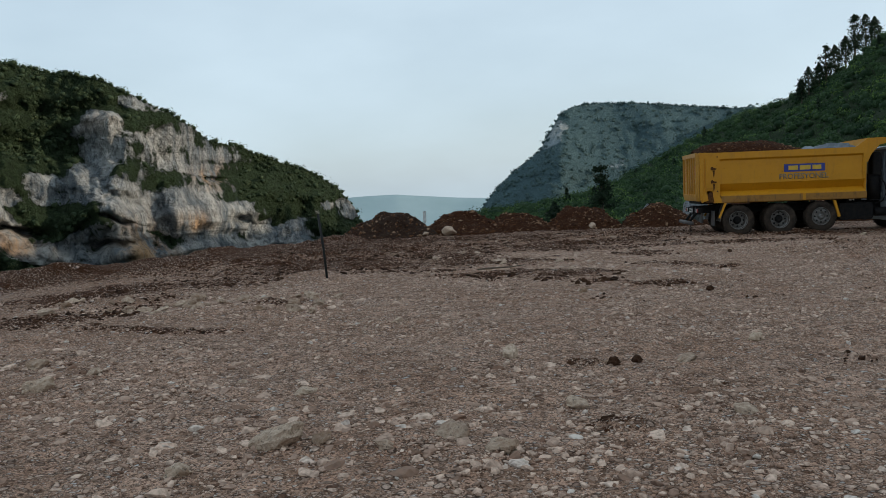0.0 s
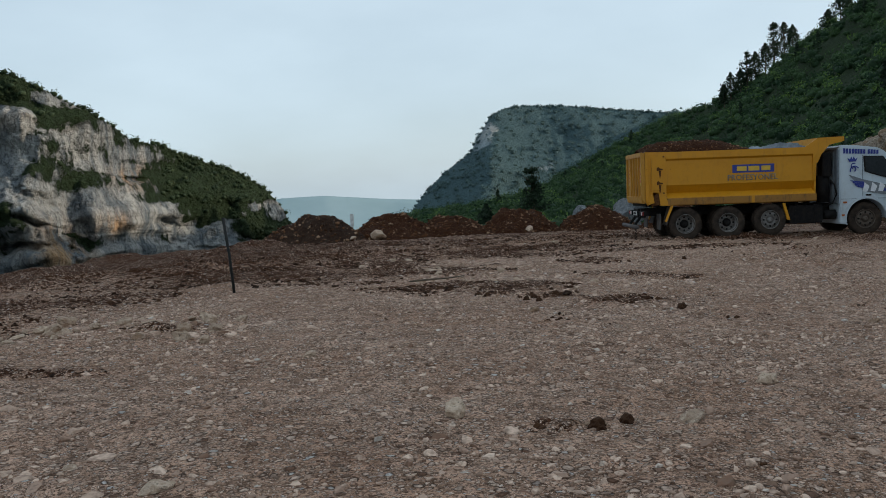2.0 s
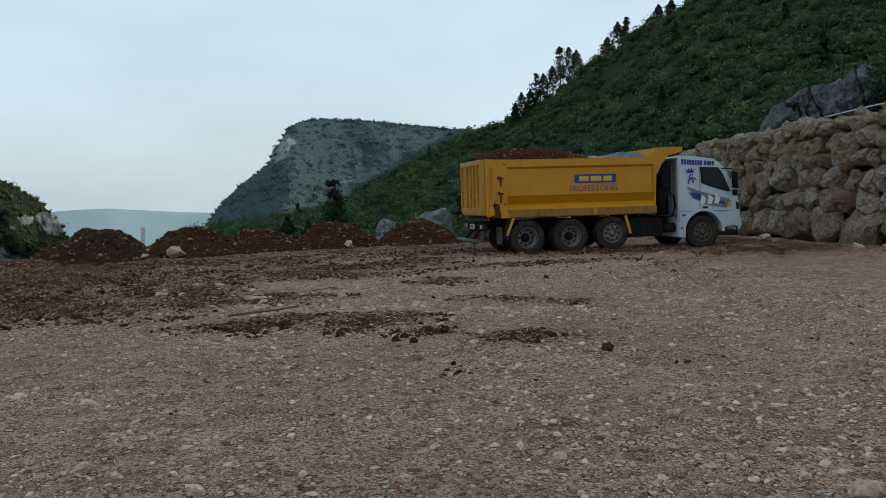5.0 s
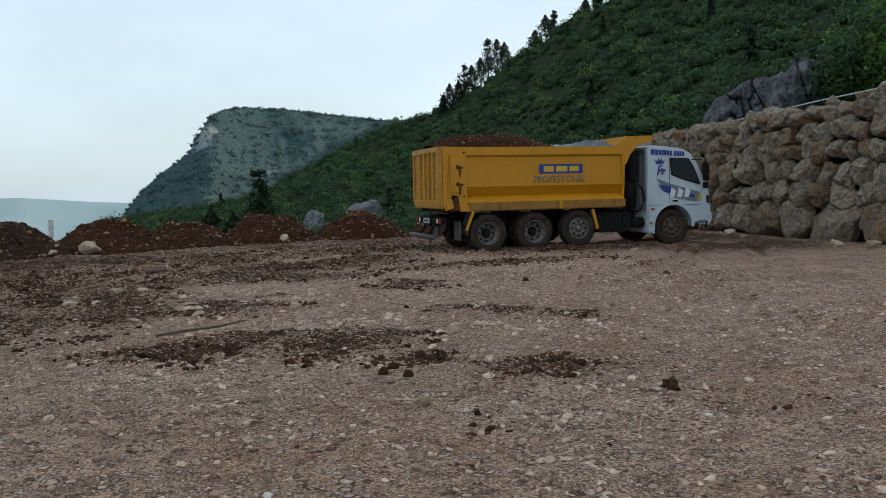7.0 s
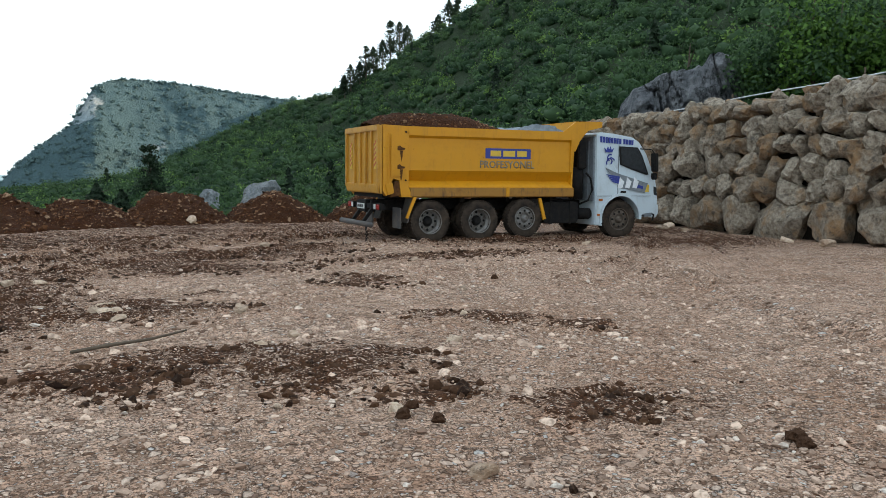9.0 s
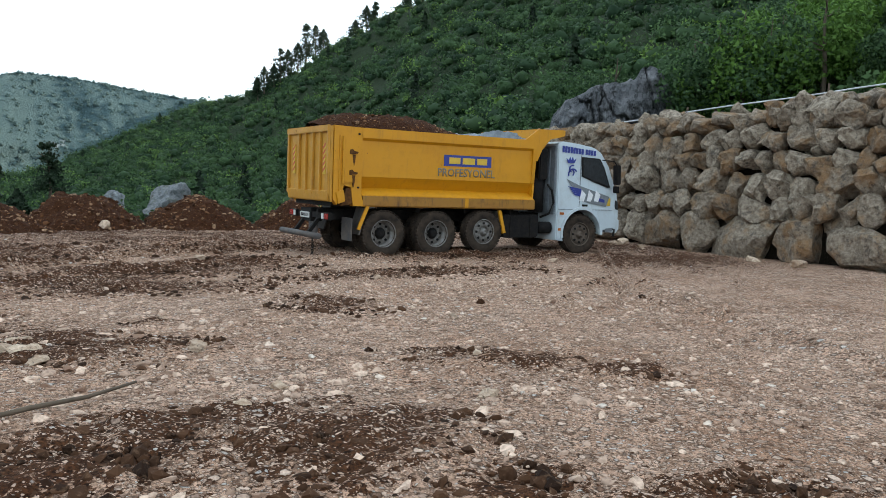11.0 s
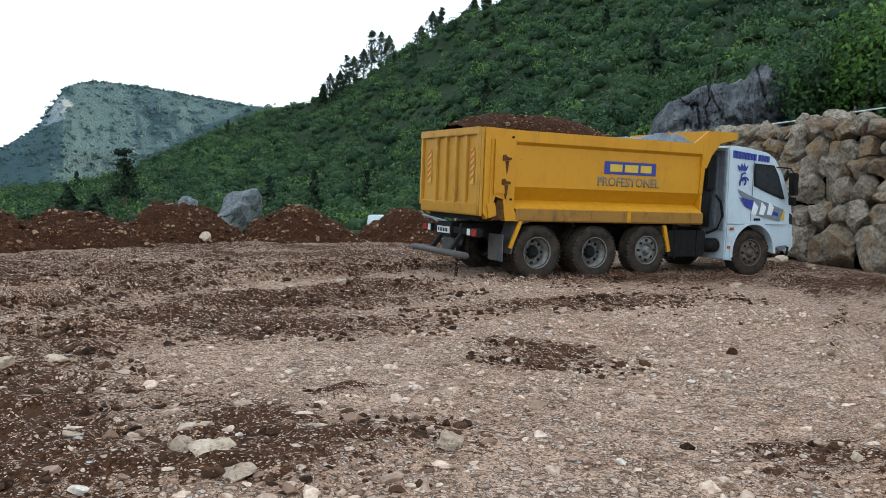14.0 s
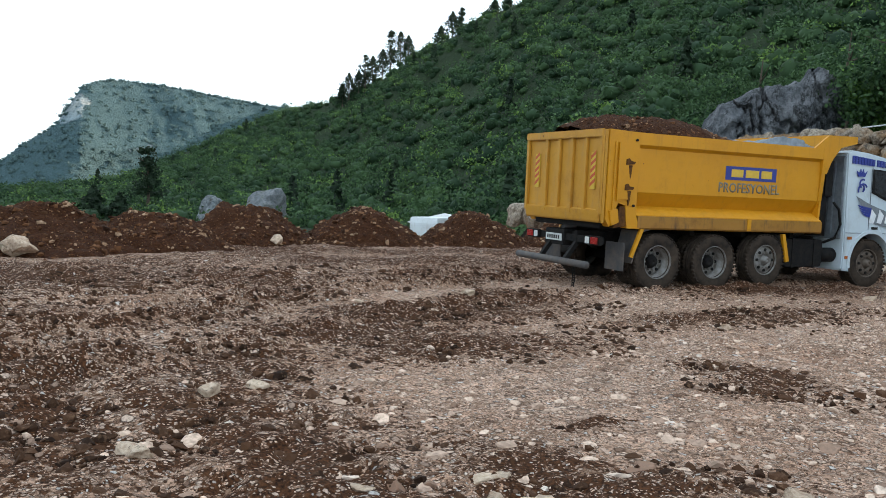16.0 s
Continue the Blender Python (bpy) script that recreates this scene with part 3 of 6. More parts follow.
def yard_soil(x, y):
    s = np.zeros_like(x)
    for px, py, a, b in PATCHES:
        s = np.maximum(s, 0.95 * np.exp(-(((x - px) / a) ** 2 + ((y - py) / b) ** 2) * 0.9))
    s = np.maximum(s, smooth(5.0, 0.6, x - np.interp(y, EDGE_Y, EDGE_X)))
    for line in TRACKS:
        s = np.maximum(s, 0.60 * np.exp(-((line_distance(x, y, line) - 0.34) / 0.15) ** 2) * smooth(18, 24, y))
    return s + 0.22 * fbm(x * 0.6, y * 0.6, seed=41, octaves=3) + 0.16 * smooth(21, 28, y) + 0.20 * smooth(-3.5, -6.5, x) * smooth(14, 18, y)


def yard(x, y):
    """The height of the levelled yard, which breaks off into the gorge on its left."""
    x, y = np.asarray(x, float), np.asarray(y, float)
    z = 0.030 * fbm(x * 0.35, y * 0.35, seed=3, octaves=3) + 0.016 * fbm(x * 1.9, y * 1.9, seed=9, octaves=3)
    z = z - 0.28 * smooth(33, 41, y) - 0.09 * np.maximum(y - 44, 0)
    out = np.interp(y, EDGE_Y, EDGE_X) + 0.7 * vnoise(0 * x, y * 0.5, seed=5) - x
    z = z + 0.16 * np.exp(-((out + 0.5) / 0.6) ** 2) * (1 + 0.8 * vnoise(x * 0.9, y * 0.9, seed=6)) - 0.85 * np.maximum(out, 0)
    # ridge of spoil beside the post
    for ax, ay, bx, by, h in ((-8.0, 12.6, -4.9, 18.2, 0.13), (-7.0, 10.0, -4.3, 13.6, 0.07)):
        t = np.clip(((x - ax) * (bx - ax) + (y - ay) * (by - ay)) / ((bx - ax) ** 2 + (by - ay) ** 2), 0, 1)
        d = np.hypot(x - ax - t * (bx - ax), y - ay - t * (by - ay))
        z = z + h * np.exp(-(d / 0.5) ** 2) * (1 + 0.7 * vnoise(x * 1.6, y * 1.6, seed=8))
    for line in TRACKS:
        wob = 0.10 * vnoise(x * 0.7, y * 0.7, seed=18)
        d = line_distance(x + wob, y + wob, line)
        z = z - 0.085 * np.exp(-(d / 0.17) ** 2) + 0.055 * np.exp(-((d - 0.34) / 0.11) ** 2) * (1 + 0.8 * vnoise(x * 2.3, y * 2.3, seed=19))
    return z


def build_yard():
    xs = np.concatenate([np.arange(-24, -14, 0.4), np.arange(-14, -9, 0.12), np.arange(-9, 9, 0.085), np.arange(9, 17.6, 0.12)])
    ys = np.concatenate([np.arange(-14, 2, 0.6), np.arange(2, 26, 0.085), np.arange(26, 40, 0.13), np.arange(40, 54, 0.3)])
    X, Y = np.meshgrid(xs, ys, indexing="ij")
    soil = yard_soil(X, Y)
    k = smooth(0.3, 0.7, soil)
    Z = yard(X, Y) + 0.012 * fbm(X * 5, Y * 5, seed=13, octaves=3) + k * 0.045 * (0.5 + fbm(X * 4.2, Y * 4.2, seed=17, octaves=3))
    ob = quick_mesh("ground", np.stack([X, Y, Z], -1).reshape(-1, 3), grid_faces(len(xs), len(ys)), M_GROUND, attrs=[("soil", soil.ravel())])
    tagged(ob, "compacted tan limestone gravel yard with dark soil patches", "ground", kind="structure")


HILL_AZ = [-8, 0, 2.3, 4.3, 7.9, 11.4, 13.8, 16, 19, 22, 25, 28.4, 33, 40, 50, 70, 110, 130]
HILL_EL = [-2.5, -1.7, -1.0, -0.2, 1.7, 3.4, 4.4, 5.0, 6.4, 8.6, 10.5, 12.3, 14.3, 17.0, 20.5, 23, 22, 10]
HILL_R = [430, 430, 430, 430, 430, 420, 400, 370, 340, 310, 290, 270, 255, 245, 240, 230, 230, 230]
FOOT_R = [150, 150, 150, 150, 150, 150, 150, 140, 120, 100, 82, 66, 56, 46, 40, 40, 40, 40]


def land(x, y):
    """The height of the land outside the yard: gorge, valley and the wooded hillside."""
    az, r = np.degrees(np.arctan2(x, y)), np.hypot(x, y)
    el, rc, r0 = (np.interp(az, HILL_AZ, v) for v in (HILL_EL, HILL_R, FOOT_R))
    crest = rc * np.tan(np.radians(el)) + 1.7
    low = -1.6 - 1.4 * smooth(45, 90, r) - 3.0 * smooth(90, 150, r)
    terrace = np.interp(y, TOP_Y, TOP_Z) - 0.25
    low = np.where(x > 18.6, np.maximum(low, terrace * smooth(56, 46, y) + low * smooth(46, 56, y)), low)
    t = np.clip((r - r0) / (rc - r0), 0, 1.0)
    z = low + (crest - low) * (0.62 * t + 0.38 * t * t)
    z = z - np.maximum(r - rc, 0) * 0.35
    z = z + fbm(x * 0.018, y * 0.018, seed=21, octaves=4) * 5 * smooth(0.1, 0.5, t) * smooth(1.0, 0.75, t)
    inside = smooth(-12, -6, az) * smooth(128, 112, az)
    gorge = -1.6 - 62 * smooth(14, 120, r) * smooth(-3, -11, az) - 45 * smooth(120, 420, r) * smooth(8, -3, az)
    gorge = np.where((az < -130) | (az > 120), -1.6, gorge)
    z = z * inside + gorge * (1 - inside)
    return np.where(r > 900, np.minimum(z, -70), z)


def build_land():
    rs = np.concatenate([[0.5, 8], np.geomspace(16, 460, 120), np.geomspace(480, 4800, 30)])
    az = np.radians(np.concatenate([np.arange(-180, -40, 4), np.arange(-40, 60, 0.45), np.arange(60, 181, 2.5)]))
    R, A = np.meshgrid(rs, az, indexing="ij")
    X, Y = R * np.sin(A), R * np.cos(A)
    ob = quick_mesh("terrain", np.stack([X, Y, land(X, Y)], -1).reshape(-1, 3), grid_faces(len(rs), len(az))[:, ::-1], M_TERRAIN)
    tagged(ob, "scrub-covered hillside and valley floor", "hillside", kind="structure")


def ridge(name, az, el, radius, depth, bottom, rows, step, lean, amp, material, label, seed, scale, cover, scars=(), caves=(), cap=0.0):
    """A steep range seen across a valley: its crest follows az and el in degrees."""
    a = np.arange(az[0], az[-1], step)
    rad = np.interp(a, az, radius)
    crest = (rad + depth * 0.5) * np.tan(np.radians(np.interp(a, az, el))) + 1.7
    v = np.linspace(0, 1, rows)
    A, V = np.meshgrid(a, v, indexing="ij")
    C, R = crest[:, None], rad[:, None]
    ca, sa = np.cos(np.radians(A)), np.sin(np.radians(A))
    Z = bottom + (C - bottom) * V
    back = depth * (lean * V + (1 - lean) * V ** 3)
    sx, sz = (R * np.radians(A)) * scale, Z * scale
    rough = fbm(sx, sz * 0.8, seed=seed, octaves=7, gain=0.60) + 0.7 * np.abs(fbm(sx * 1.7, sz * 0.5, seed=seed + 9, octaves=4))
    ledge = vnoise(sx * 0.25, sz * 3.2, seed=seed + 4) * 0.6 + vnoise(sx * 0.9, sz * 6.0, seed=seed + 6) * 0.4
    rough = rough + 1.1 * (np.abs(vnoise(sx * 0.75 + 0.15 * sz, sz * 0.12, seed=seed + 12)) - 0.3) - 0.8 * smooth(0.25, 0.5, vnoise(sx * 1.3, sz * 0.9, seed=seed + 14))
    fade = 1 - 0.55 * V ** 8
    E = np.degrees(np.arctan2(Z - 1.7, R))

    def spots(items):
        return sum(w * np.exp(-((A - a0) / ra) ** 2 - ((E - e0) / re) ** 2) for a0, e0, ra, re, w in items)
    field = cover[0] + cover[2] * spots(cover[1]) + 0.9 * fbm(sx * 2.0, sz * 2.8, seed=seed + 21, octaves=4)
    scar = np.clip(spots(scars) + 0 * A, 0, 1)
    D = R - depth * 0.5 + back + amp * fade * (rough + ledge) + spots(caves)
    Z = Z + amp * 0.25 * fbm(sx * 2, sz * 2, seed=seed + 2, octaves=5, gain=0.6) * fade
    P = np.stack([D * sa, D * ca, Z], -1)
    last = P[:, -1]
    tail = [last + np.stack([sa[:, 0] * k, ca[:, 0] * k, np.full(len(a), -k * 0.25 - cap)], -1) for k in (depth * 0.5, depth * 1.5)]
    P = np.concatenate([P, tail[0][:, None], tail[1][:, None]], 1)
    pad = [np.pad(f, ((0, 0), (0, 2)), mode="edge").ravel() for f in (field, scar)]
    ob = quick_mesh(name, P.reshape(-1, 3), grid_faces(len(a), rows + 2)[:, ::-1], material, attrs=[("cover", pad[0]), ("scar", pad[1])])
    tagged(ob, label, "mountain", kind="structure")
    return P[:, :rows], field


# ---- foliage ----
def leaf_quads(points, normals, size, rng):
    """A small bent quad at every point, facing roughly outwards."""
    n = len(points)
    d = normals + 0.75 * rng.normal(size=(n, 3))
    d /= np.linalg.norm(d, axis=1)[:, None]
    s = np.cross(d, rng.normal(size=(n, 3)))
    s /= np.linalg.norm(s, axis=1)[:, None]
    u = np.cross(d, s)
    k = (size * rng.uniform(0.6, 1.3, n))[:, None]
    return np.stack([points - s * k, points - u * k * 0.62, points + s * k + d * k * 0.25, points + u * k * 0.62], 1)


def crown_points(rng, n, kind):
    """Points and outward directions of a crown one unit high, its foot at 0."""
    if kind == "pine":
        h = rng.uniform(0.22, 1.0, n) ** 0.9
        tier = 0.85 + 0.22 * np.sin(h * 31) * rng.uniform(0.3, 1.0, n)
        a, r = rng.uniform(0, 6.283, n), (1.04 - h) * 0.30 * tier * rng.uniform(0.2, 1.0, n) ** 0.5
        lob = 1 + 0.35 * np.sin(a * 3 + h * 9)
        return np.stack([r * lob * np.cos(a), r * lob * np.sin(a), h], 1), np.stack([np.cos(a), np.sin(a), np.full(n, 0.8)], 1)
    if kind == "broad":
        m = 30
        h = np.sort(rng.uniform(0.28, 0.97, m))
        a, r = rng.uniform(0, 6.283, m), (1.10 - h) * rng.uniform(0.04, 0.34, m)
        c = np.stack([r * np.cos(a), r * np.sin(a), h], 1)
        i = rng.integers(0, m, n)
        d = rng.normal(size=(n, 3)) * np.array([1, 1, 0.55])
        d /= np.linalg.norm(d, axis=1)[:, None]
        rad = (0.185 - 0.11 * h[i]) * rng.uniform(0.3, 1.1, n)
        return c[i] + d * rad[:, None] * np.array([1, 1, 0.85]), d
    m = rng.integers(6, 10)
    c = np.stack([rng.uniform(-0.32, 0.32, m), rng.uniform(-0.32, 0.32, m), rng.uniform(0.30, 0.74, m)], 1)
    rad = rng.uniform(0.16, 0.28, m)
    i = rng.integers(0, m, n)
    d = rng.normal(size=(n, 3))
    d[:, 2] += 0.3
    d /= np.linalg.norm(d, axis=1)[:, None]
    return c[i] + d * (rad[i] * rng.uniform(0.70, 1.22, n))[:, None], d


def core_quads():
    """A ball of 24 quads."""
    bm = bmesh.new()
    bmesh.ops.create_cube(bm, size=2)
    bmesh.ops.subdivide_edges(bm, edges=list(bm.edges), cuts=1, use_grid_fill=True)
    v = [x.co.normalized() for x in bm.verts]
    f = [[x.index for x in q.verts] for q in bm.faces]
    bm.free()
    return np.array([x[:] for x in v]), np.array(f)


def foliage(name, places, heights, quads, leaf, material, seed, kind="round", tint=None, wide=1.0, sink=0.22, heart=0.24):
    """Many crowns in one mesh: a few patterns, turned and scaled, each with a dense heart."""
    rng = np.random.default_rng(seed)
    pats = [crown_points(rng, quads, kind) for _ in range(14)]
    cv, cf = core_quads()
    vs, ts, fs, base = [], [], [], 0
    quad = np.arange(quads * 4).reshape(-1, 4)
    for i, (p, h) in enumerate(zip(places, heights)):
        a = rng.uniform(0, 6.283)
        c, s = math.cos(a), math.sin(a)
        turn = np.array([[c, s, 0], [-s, c, 0], [0, 0, 1]])
        pts, nrm = pats[i % 14]
        q = (pts * np.array([h * wide, h * wide, h])) @ turn + p
        q[:, 2] -= sink * h
        t = rng.uniform() if tint is None else tint[i]
        vs.append(leaf_quads(q, nrm @ turn, leaf * (0.7 + 0.06 * h), rng).reshape(-1, 3))
        ts.append(np.full(quads * 4, t))
        fs.append(quad + base)
        base += quads * 4
        if kind == "round":
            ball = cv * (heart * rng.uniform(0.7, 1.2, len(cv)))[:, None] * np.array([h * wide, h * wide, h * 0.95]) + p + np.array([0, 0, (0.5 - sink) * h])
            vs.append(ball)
            # halved tint: the shade inside the crown, put into the heart's colour
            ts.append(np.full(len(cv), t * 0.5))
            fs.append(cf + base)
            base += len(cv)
    return quick_mesh(name, np.concatenate(vs), np.concatenate(fs), material, True, [("tint", np.concatenate(ts))])


def tree(name, place, height, kind, quads, leaf, material, seed, label, category, wide=1.0):
    """One tree: a tapered trunk with limbs, and its crown."""
    rng = np.random.default_rng(seed)
    base = thing(name, pose(*place), label, category)
    r = height * 0.018
    trunk = tube([(0, 0, -0.5), (0.02 * height, 0, height * 0.35), (0.0, 0.015 * height, height * 0.7), (0, 0, height * 0.95)], [r * 1.4, r, r * 0.6, r * 0.15], 7)
    t = part("trunk", trunk, M_BARK, base)
    for k in range(5):
        a, h = rng.uniform(0, 6.28), height * rng.uniform(0.35, 0.8)
        reach = height * (0.22 if kind == "round" else 0.16) * wide
        part("limb", tube([(0, 0, h), (reach * 0.5 * math.cos(a), reach * 0.5 * math.sin(a), h + 0.03 * height), (reach * math.cos(a), reach * math.sin(a), h + 0.08 * height)], [r * 0.4, r * 0.28, r * 0.1], 5), M_BARK, t)
    pts, nrm = crown_points(rng, quads, kind)
    v = leaf_quads(pts * np.array([height * wide, height * wide, height]), nrm, leaf, rng).reshape(-1, 3)
    crown = quick_mesh("crown", v, np.arange(len(v)).reshape(-1, 4), material, False, [("tint", np.repeat(rng.uniform(0.0, 0.9, quads), 4))])
    crown.parent = base
    return base


build_yard()
build_land()
CL, CL_COVER = ridge("cliff", [-64, -50, -40, -34.2, -31.7, -27, -24.5, -22.1, -20.3, -17.4, -15.1, -13.6, -12.6, -11.6],
           [16, 13.5, 11, 9.0, 8.5, 7.4, 6.0, 4.2, 3.8, 2.4, 1.6, 0.6, -0.8, -3.5],
           [170, 180, 190, 195, 198, 200, 205, 222, 240, 252, 262, 270, 275, 280], 46, -66, 180, 0.11, 0.6, 8.0, M_CLIFF,
           "grey and ochre limestone gorge cliff with scrub on its ledges", 50, 0.045,
           (0.10, [(-34, 4.0, 3.4, 2.6, 0.55), (-27, 3.2, 2.2, 0.8, 0.5), (-25.5, -2.8, 3.2, 0.7, 0.5), (-20.5, -2.5, 1.6, 2.2, 0.65), (-17, 0.6, 3.6, 2.2, 0.42), (-31.8, -2.4, 0.8, 3.0, 0.6), (-34.5, -3.8, 2.0, 1.0, 0.6),
                    (-28.2, 5.8, 1.8, 0.8, -0.8), (-24.5, 4.4, 1.0, 1.0, -0.5), (-27.0, -0.5, 3.0, 3.0, -0.45), (-22, 2.3, 1.4, 1.2, -0.7), (-20.5, -0.6, 1.2, 0.7, -0.6), (-24.5, -4.6, 3.0, 1.2, -0.5), (-13.3, -2.5, 1.2, 1.6, -0.4), (-34, -1.3, 2.2, 0.9, -0.6)], 0.62),
           [(-22, 2.0, 1.2, 0.9, 1.0), (-26.5, -3.2, 1.6, 2.0, 1.0), (-34.2, -2.0, 1.8, 0.8, 0.8), (-23.2, -1.0, 0.9, 0.6, 0.9), (-28.6, 5.8, 1.6, 0.7, 0.35), (-13.5, -3, 0.8, 1.0, 0.6), (-24.5, -4.5, 1.0, 1.0, 0.6)],
           [(-23.6, -4.2, 0.75, 0.55, 12), (-28.2, -1.1, 0.9, 0.22, 8), (-28.8, -2.8, 1.3, 0.2, 8), (-22.0, 1.7, 0.8, 0.22, 7), (-20.4, -0.9, 0.7, 0.25, 7), (-34, -1.2, 1.6, 0.2, 8)])
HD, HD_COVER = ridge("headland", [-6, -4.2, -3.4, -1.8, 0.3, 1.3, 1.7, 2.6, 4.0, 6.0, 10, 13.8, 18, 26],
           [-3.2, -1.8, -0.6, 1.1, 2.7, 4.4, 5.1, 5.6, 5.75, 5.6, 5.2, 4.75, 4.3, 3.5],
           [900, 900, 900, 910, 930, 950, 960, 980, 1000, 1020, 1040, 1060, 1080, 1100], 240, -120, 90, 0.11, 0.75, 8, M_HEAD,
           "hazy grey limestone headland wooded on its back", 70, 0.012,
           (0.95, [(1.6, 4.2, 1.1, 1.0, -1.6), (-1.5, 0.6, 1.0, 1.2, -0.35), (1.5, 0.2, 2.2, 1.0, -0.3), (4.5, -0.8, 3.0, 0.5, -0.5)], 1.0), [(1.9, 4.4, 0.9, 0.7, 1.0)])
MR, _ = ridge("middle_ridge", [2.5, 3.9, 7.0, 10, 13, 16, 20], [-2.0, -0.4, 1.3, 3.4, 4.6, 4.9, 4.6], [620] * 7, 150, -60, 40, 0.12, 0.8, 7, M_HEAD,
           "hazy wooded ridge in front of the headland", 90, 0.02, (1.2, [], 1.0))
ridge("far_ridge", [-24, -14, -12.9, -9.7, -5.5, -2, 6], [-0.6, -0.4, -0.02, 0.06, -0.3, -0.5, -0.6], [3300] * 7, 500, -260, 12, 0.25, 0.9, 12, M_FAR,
      "far ridge across the valley in a haze-tinted blue-grey", 95, 0.002, (1.0, [], 1.0))

# woods on the hillside
rng = np.random.default_rng(7)
n = 11500
az, r = rng.uniform(-5, 62, n), np.sqrt(rng.uniform(50 ** 2, 425 ** 2, n))
keep = (r > np.interp(az, HILL_AZ, FOOT_R) - 6) & (r < np.interp(az, HILL_AZ, HILL_R) + 4)
keep &= ~((np.abs(az - 41) < 5.5) & (r < 62))
keep &= (rng.uniform(size=n) < np.clip(0.48 + 60 / r, 0, 1)) | (r < 140)
az, r = az[keep], r[keep]
wx, wy = r * np.sin(np.radians(az)), r * np.cos(np.radians(az))
wz = land(wx, wy)
wh = rng.uniform(3.0, 6.2, len(wx)) * np.where(r < 110, 0.85, 1.0)
near = r < 105
wp = np.stack([wx, wy, wz - 0.15 * wh], 1)
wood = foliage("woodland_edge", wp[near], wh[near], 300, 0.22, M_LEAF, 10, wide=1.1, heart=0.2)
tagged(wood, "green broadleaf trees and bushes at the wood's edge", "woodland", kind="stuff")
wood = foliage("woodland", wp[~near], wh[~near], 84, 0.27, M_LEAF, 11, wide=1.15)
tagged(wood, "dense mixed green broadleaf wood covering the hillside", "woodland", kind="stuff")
# dark conifers among them
n = 40
az, r = rng.uniform(0, 50, n), np.sqrt(rng.uniform(90 ** 2, 400 ** 2, n))
keep = (r > np.interp(az, HILL_AZ, FOOT_R) + 10) & (r < np.interp(az, HILL_AZ, HILL_R) - 8)
az, r = az[keep], r[keep]
wx, wy = r * np.sin(np.radians(az)), r * np.cos(np.radians(az))
con = foliage("conifers", np.stack([wx, wy, land(wx, wy) - 0.5], 1), rng.uniform(6, 10, len(wx)), 130, 0.42, M_LEAF_PINE, 12, "pine")
tagged(con, "dark green conifers among the hillside wood", "woodland", kind="stuff")
# scrub on the cliff and the headland
sel = rng.integers(0, CL.shape[0], 4200), (CL.shape[1] * rng.uniform(0.12, 1.0, 4200) ** 0.6).astype(int).clip(0, CL.shape[1] - 1)
cp = CL[sel]
ok = CL_COVER[sel] + 0.3 * vnoise(cp[:, 0] * 0.1, cp[:, 2] * 0.1, cp[:, 1] * 0.1, seed=33) > 0.30
crest = CL[::3, -1]
cp = np.concatenate([cp[ok], crest])
scr = foliage("cliff_scrub", cp - np.array([0, 0, 0.6]), rng.uniform(1.3, 3.4, len(cp)), 40, 0.26, M_LEAF_SCRUB, 14, wide=1.2)
tagged(scr, "dark green scrub clinging to the cliff ledges", "scrub", kind="stuff")
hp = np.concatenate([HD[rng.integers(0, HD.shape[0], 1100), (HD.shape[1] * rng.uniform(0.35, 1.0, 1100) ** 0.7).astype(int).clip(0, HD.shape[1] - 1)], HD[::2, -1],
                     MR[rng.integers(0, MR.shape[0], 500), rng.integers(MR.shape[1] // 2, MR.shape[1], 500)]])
# pale blue-green leaves, with the distance haze painted into their colour
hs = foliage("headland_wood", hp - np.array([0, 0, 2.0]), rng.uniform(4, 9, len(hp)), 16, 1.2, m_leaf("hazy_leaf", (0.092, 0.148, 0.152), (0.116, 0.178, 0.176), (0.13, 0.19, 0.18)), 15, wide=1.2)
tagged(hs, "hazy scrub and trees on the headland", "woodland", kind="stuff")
# pines on the skyline
for i, (a, r, h) in enumerate([(17.1, 338, 9), (17.5, 340, 12), (18.1, 335, 11), (18.5, 334, 14), (19.0, 338, 12), (19.6, 332, 12), (20.1, 330, 15), (20.7, 326, 15), (21.2, 322, 12), (21.5, 330, 9), (23.2, 306, 8), (23.9, 302, 11), (24.5, 298, 9), (26.5, 285, 7), (27.3, 280, 6), (4.4, 180, 12), (1.2, 150, 6), (2.6, 150, 5)]):
    x, y = r * math.sin(radians(a)), r * math.cos(radians(a))
    tree("pine_tree", (x, y, float(land(x, y)) - 0.6), h * (1.0 if i % 3 else 1.12), "pine" if i % 3 else "broad", 1300, 0.33, M_LEAF_PINE, 100 + i, "tall dark pine standing on the hillside crest", "tree", 2.1 if i % 3 else 0.9)
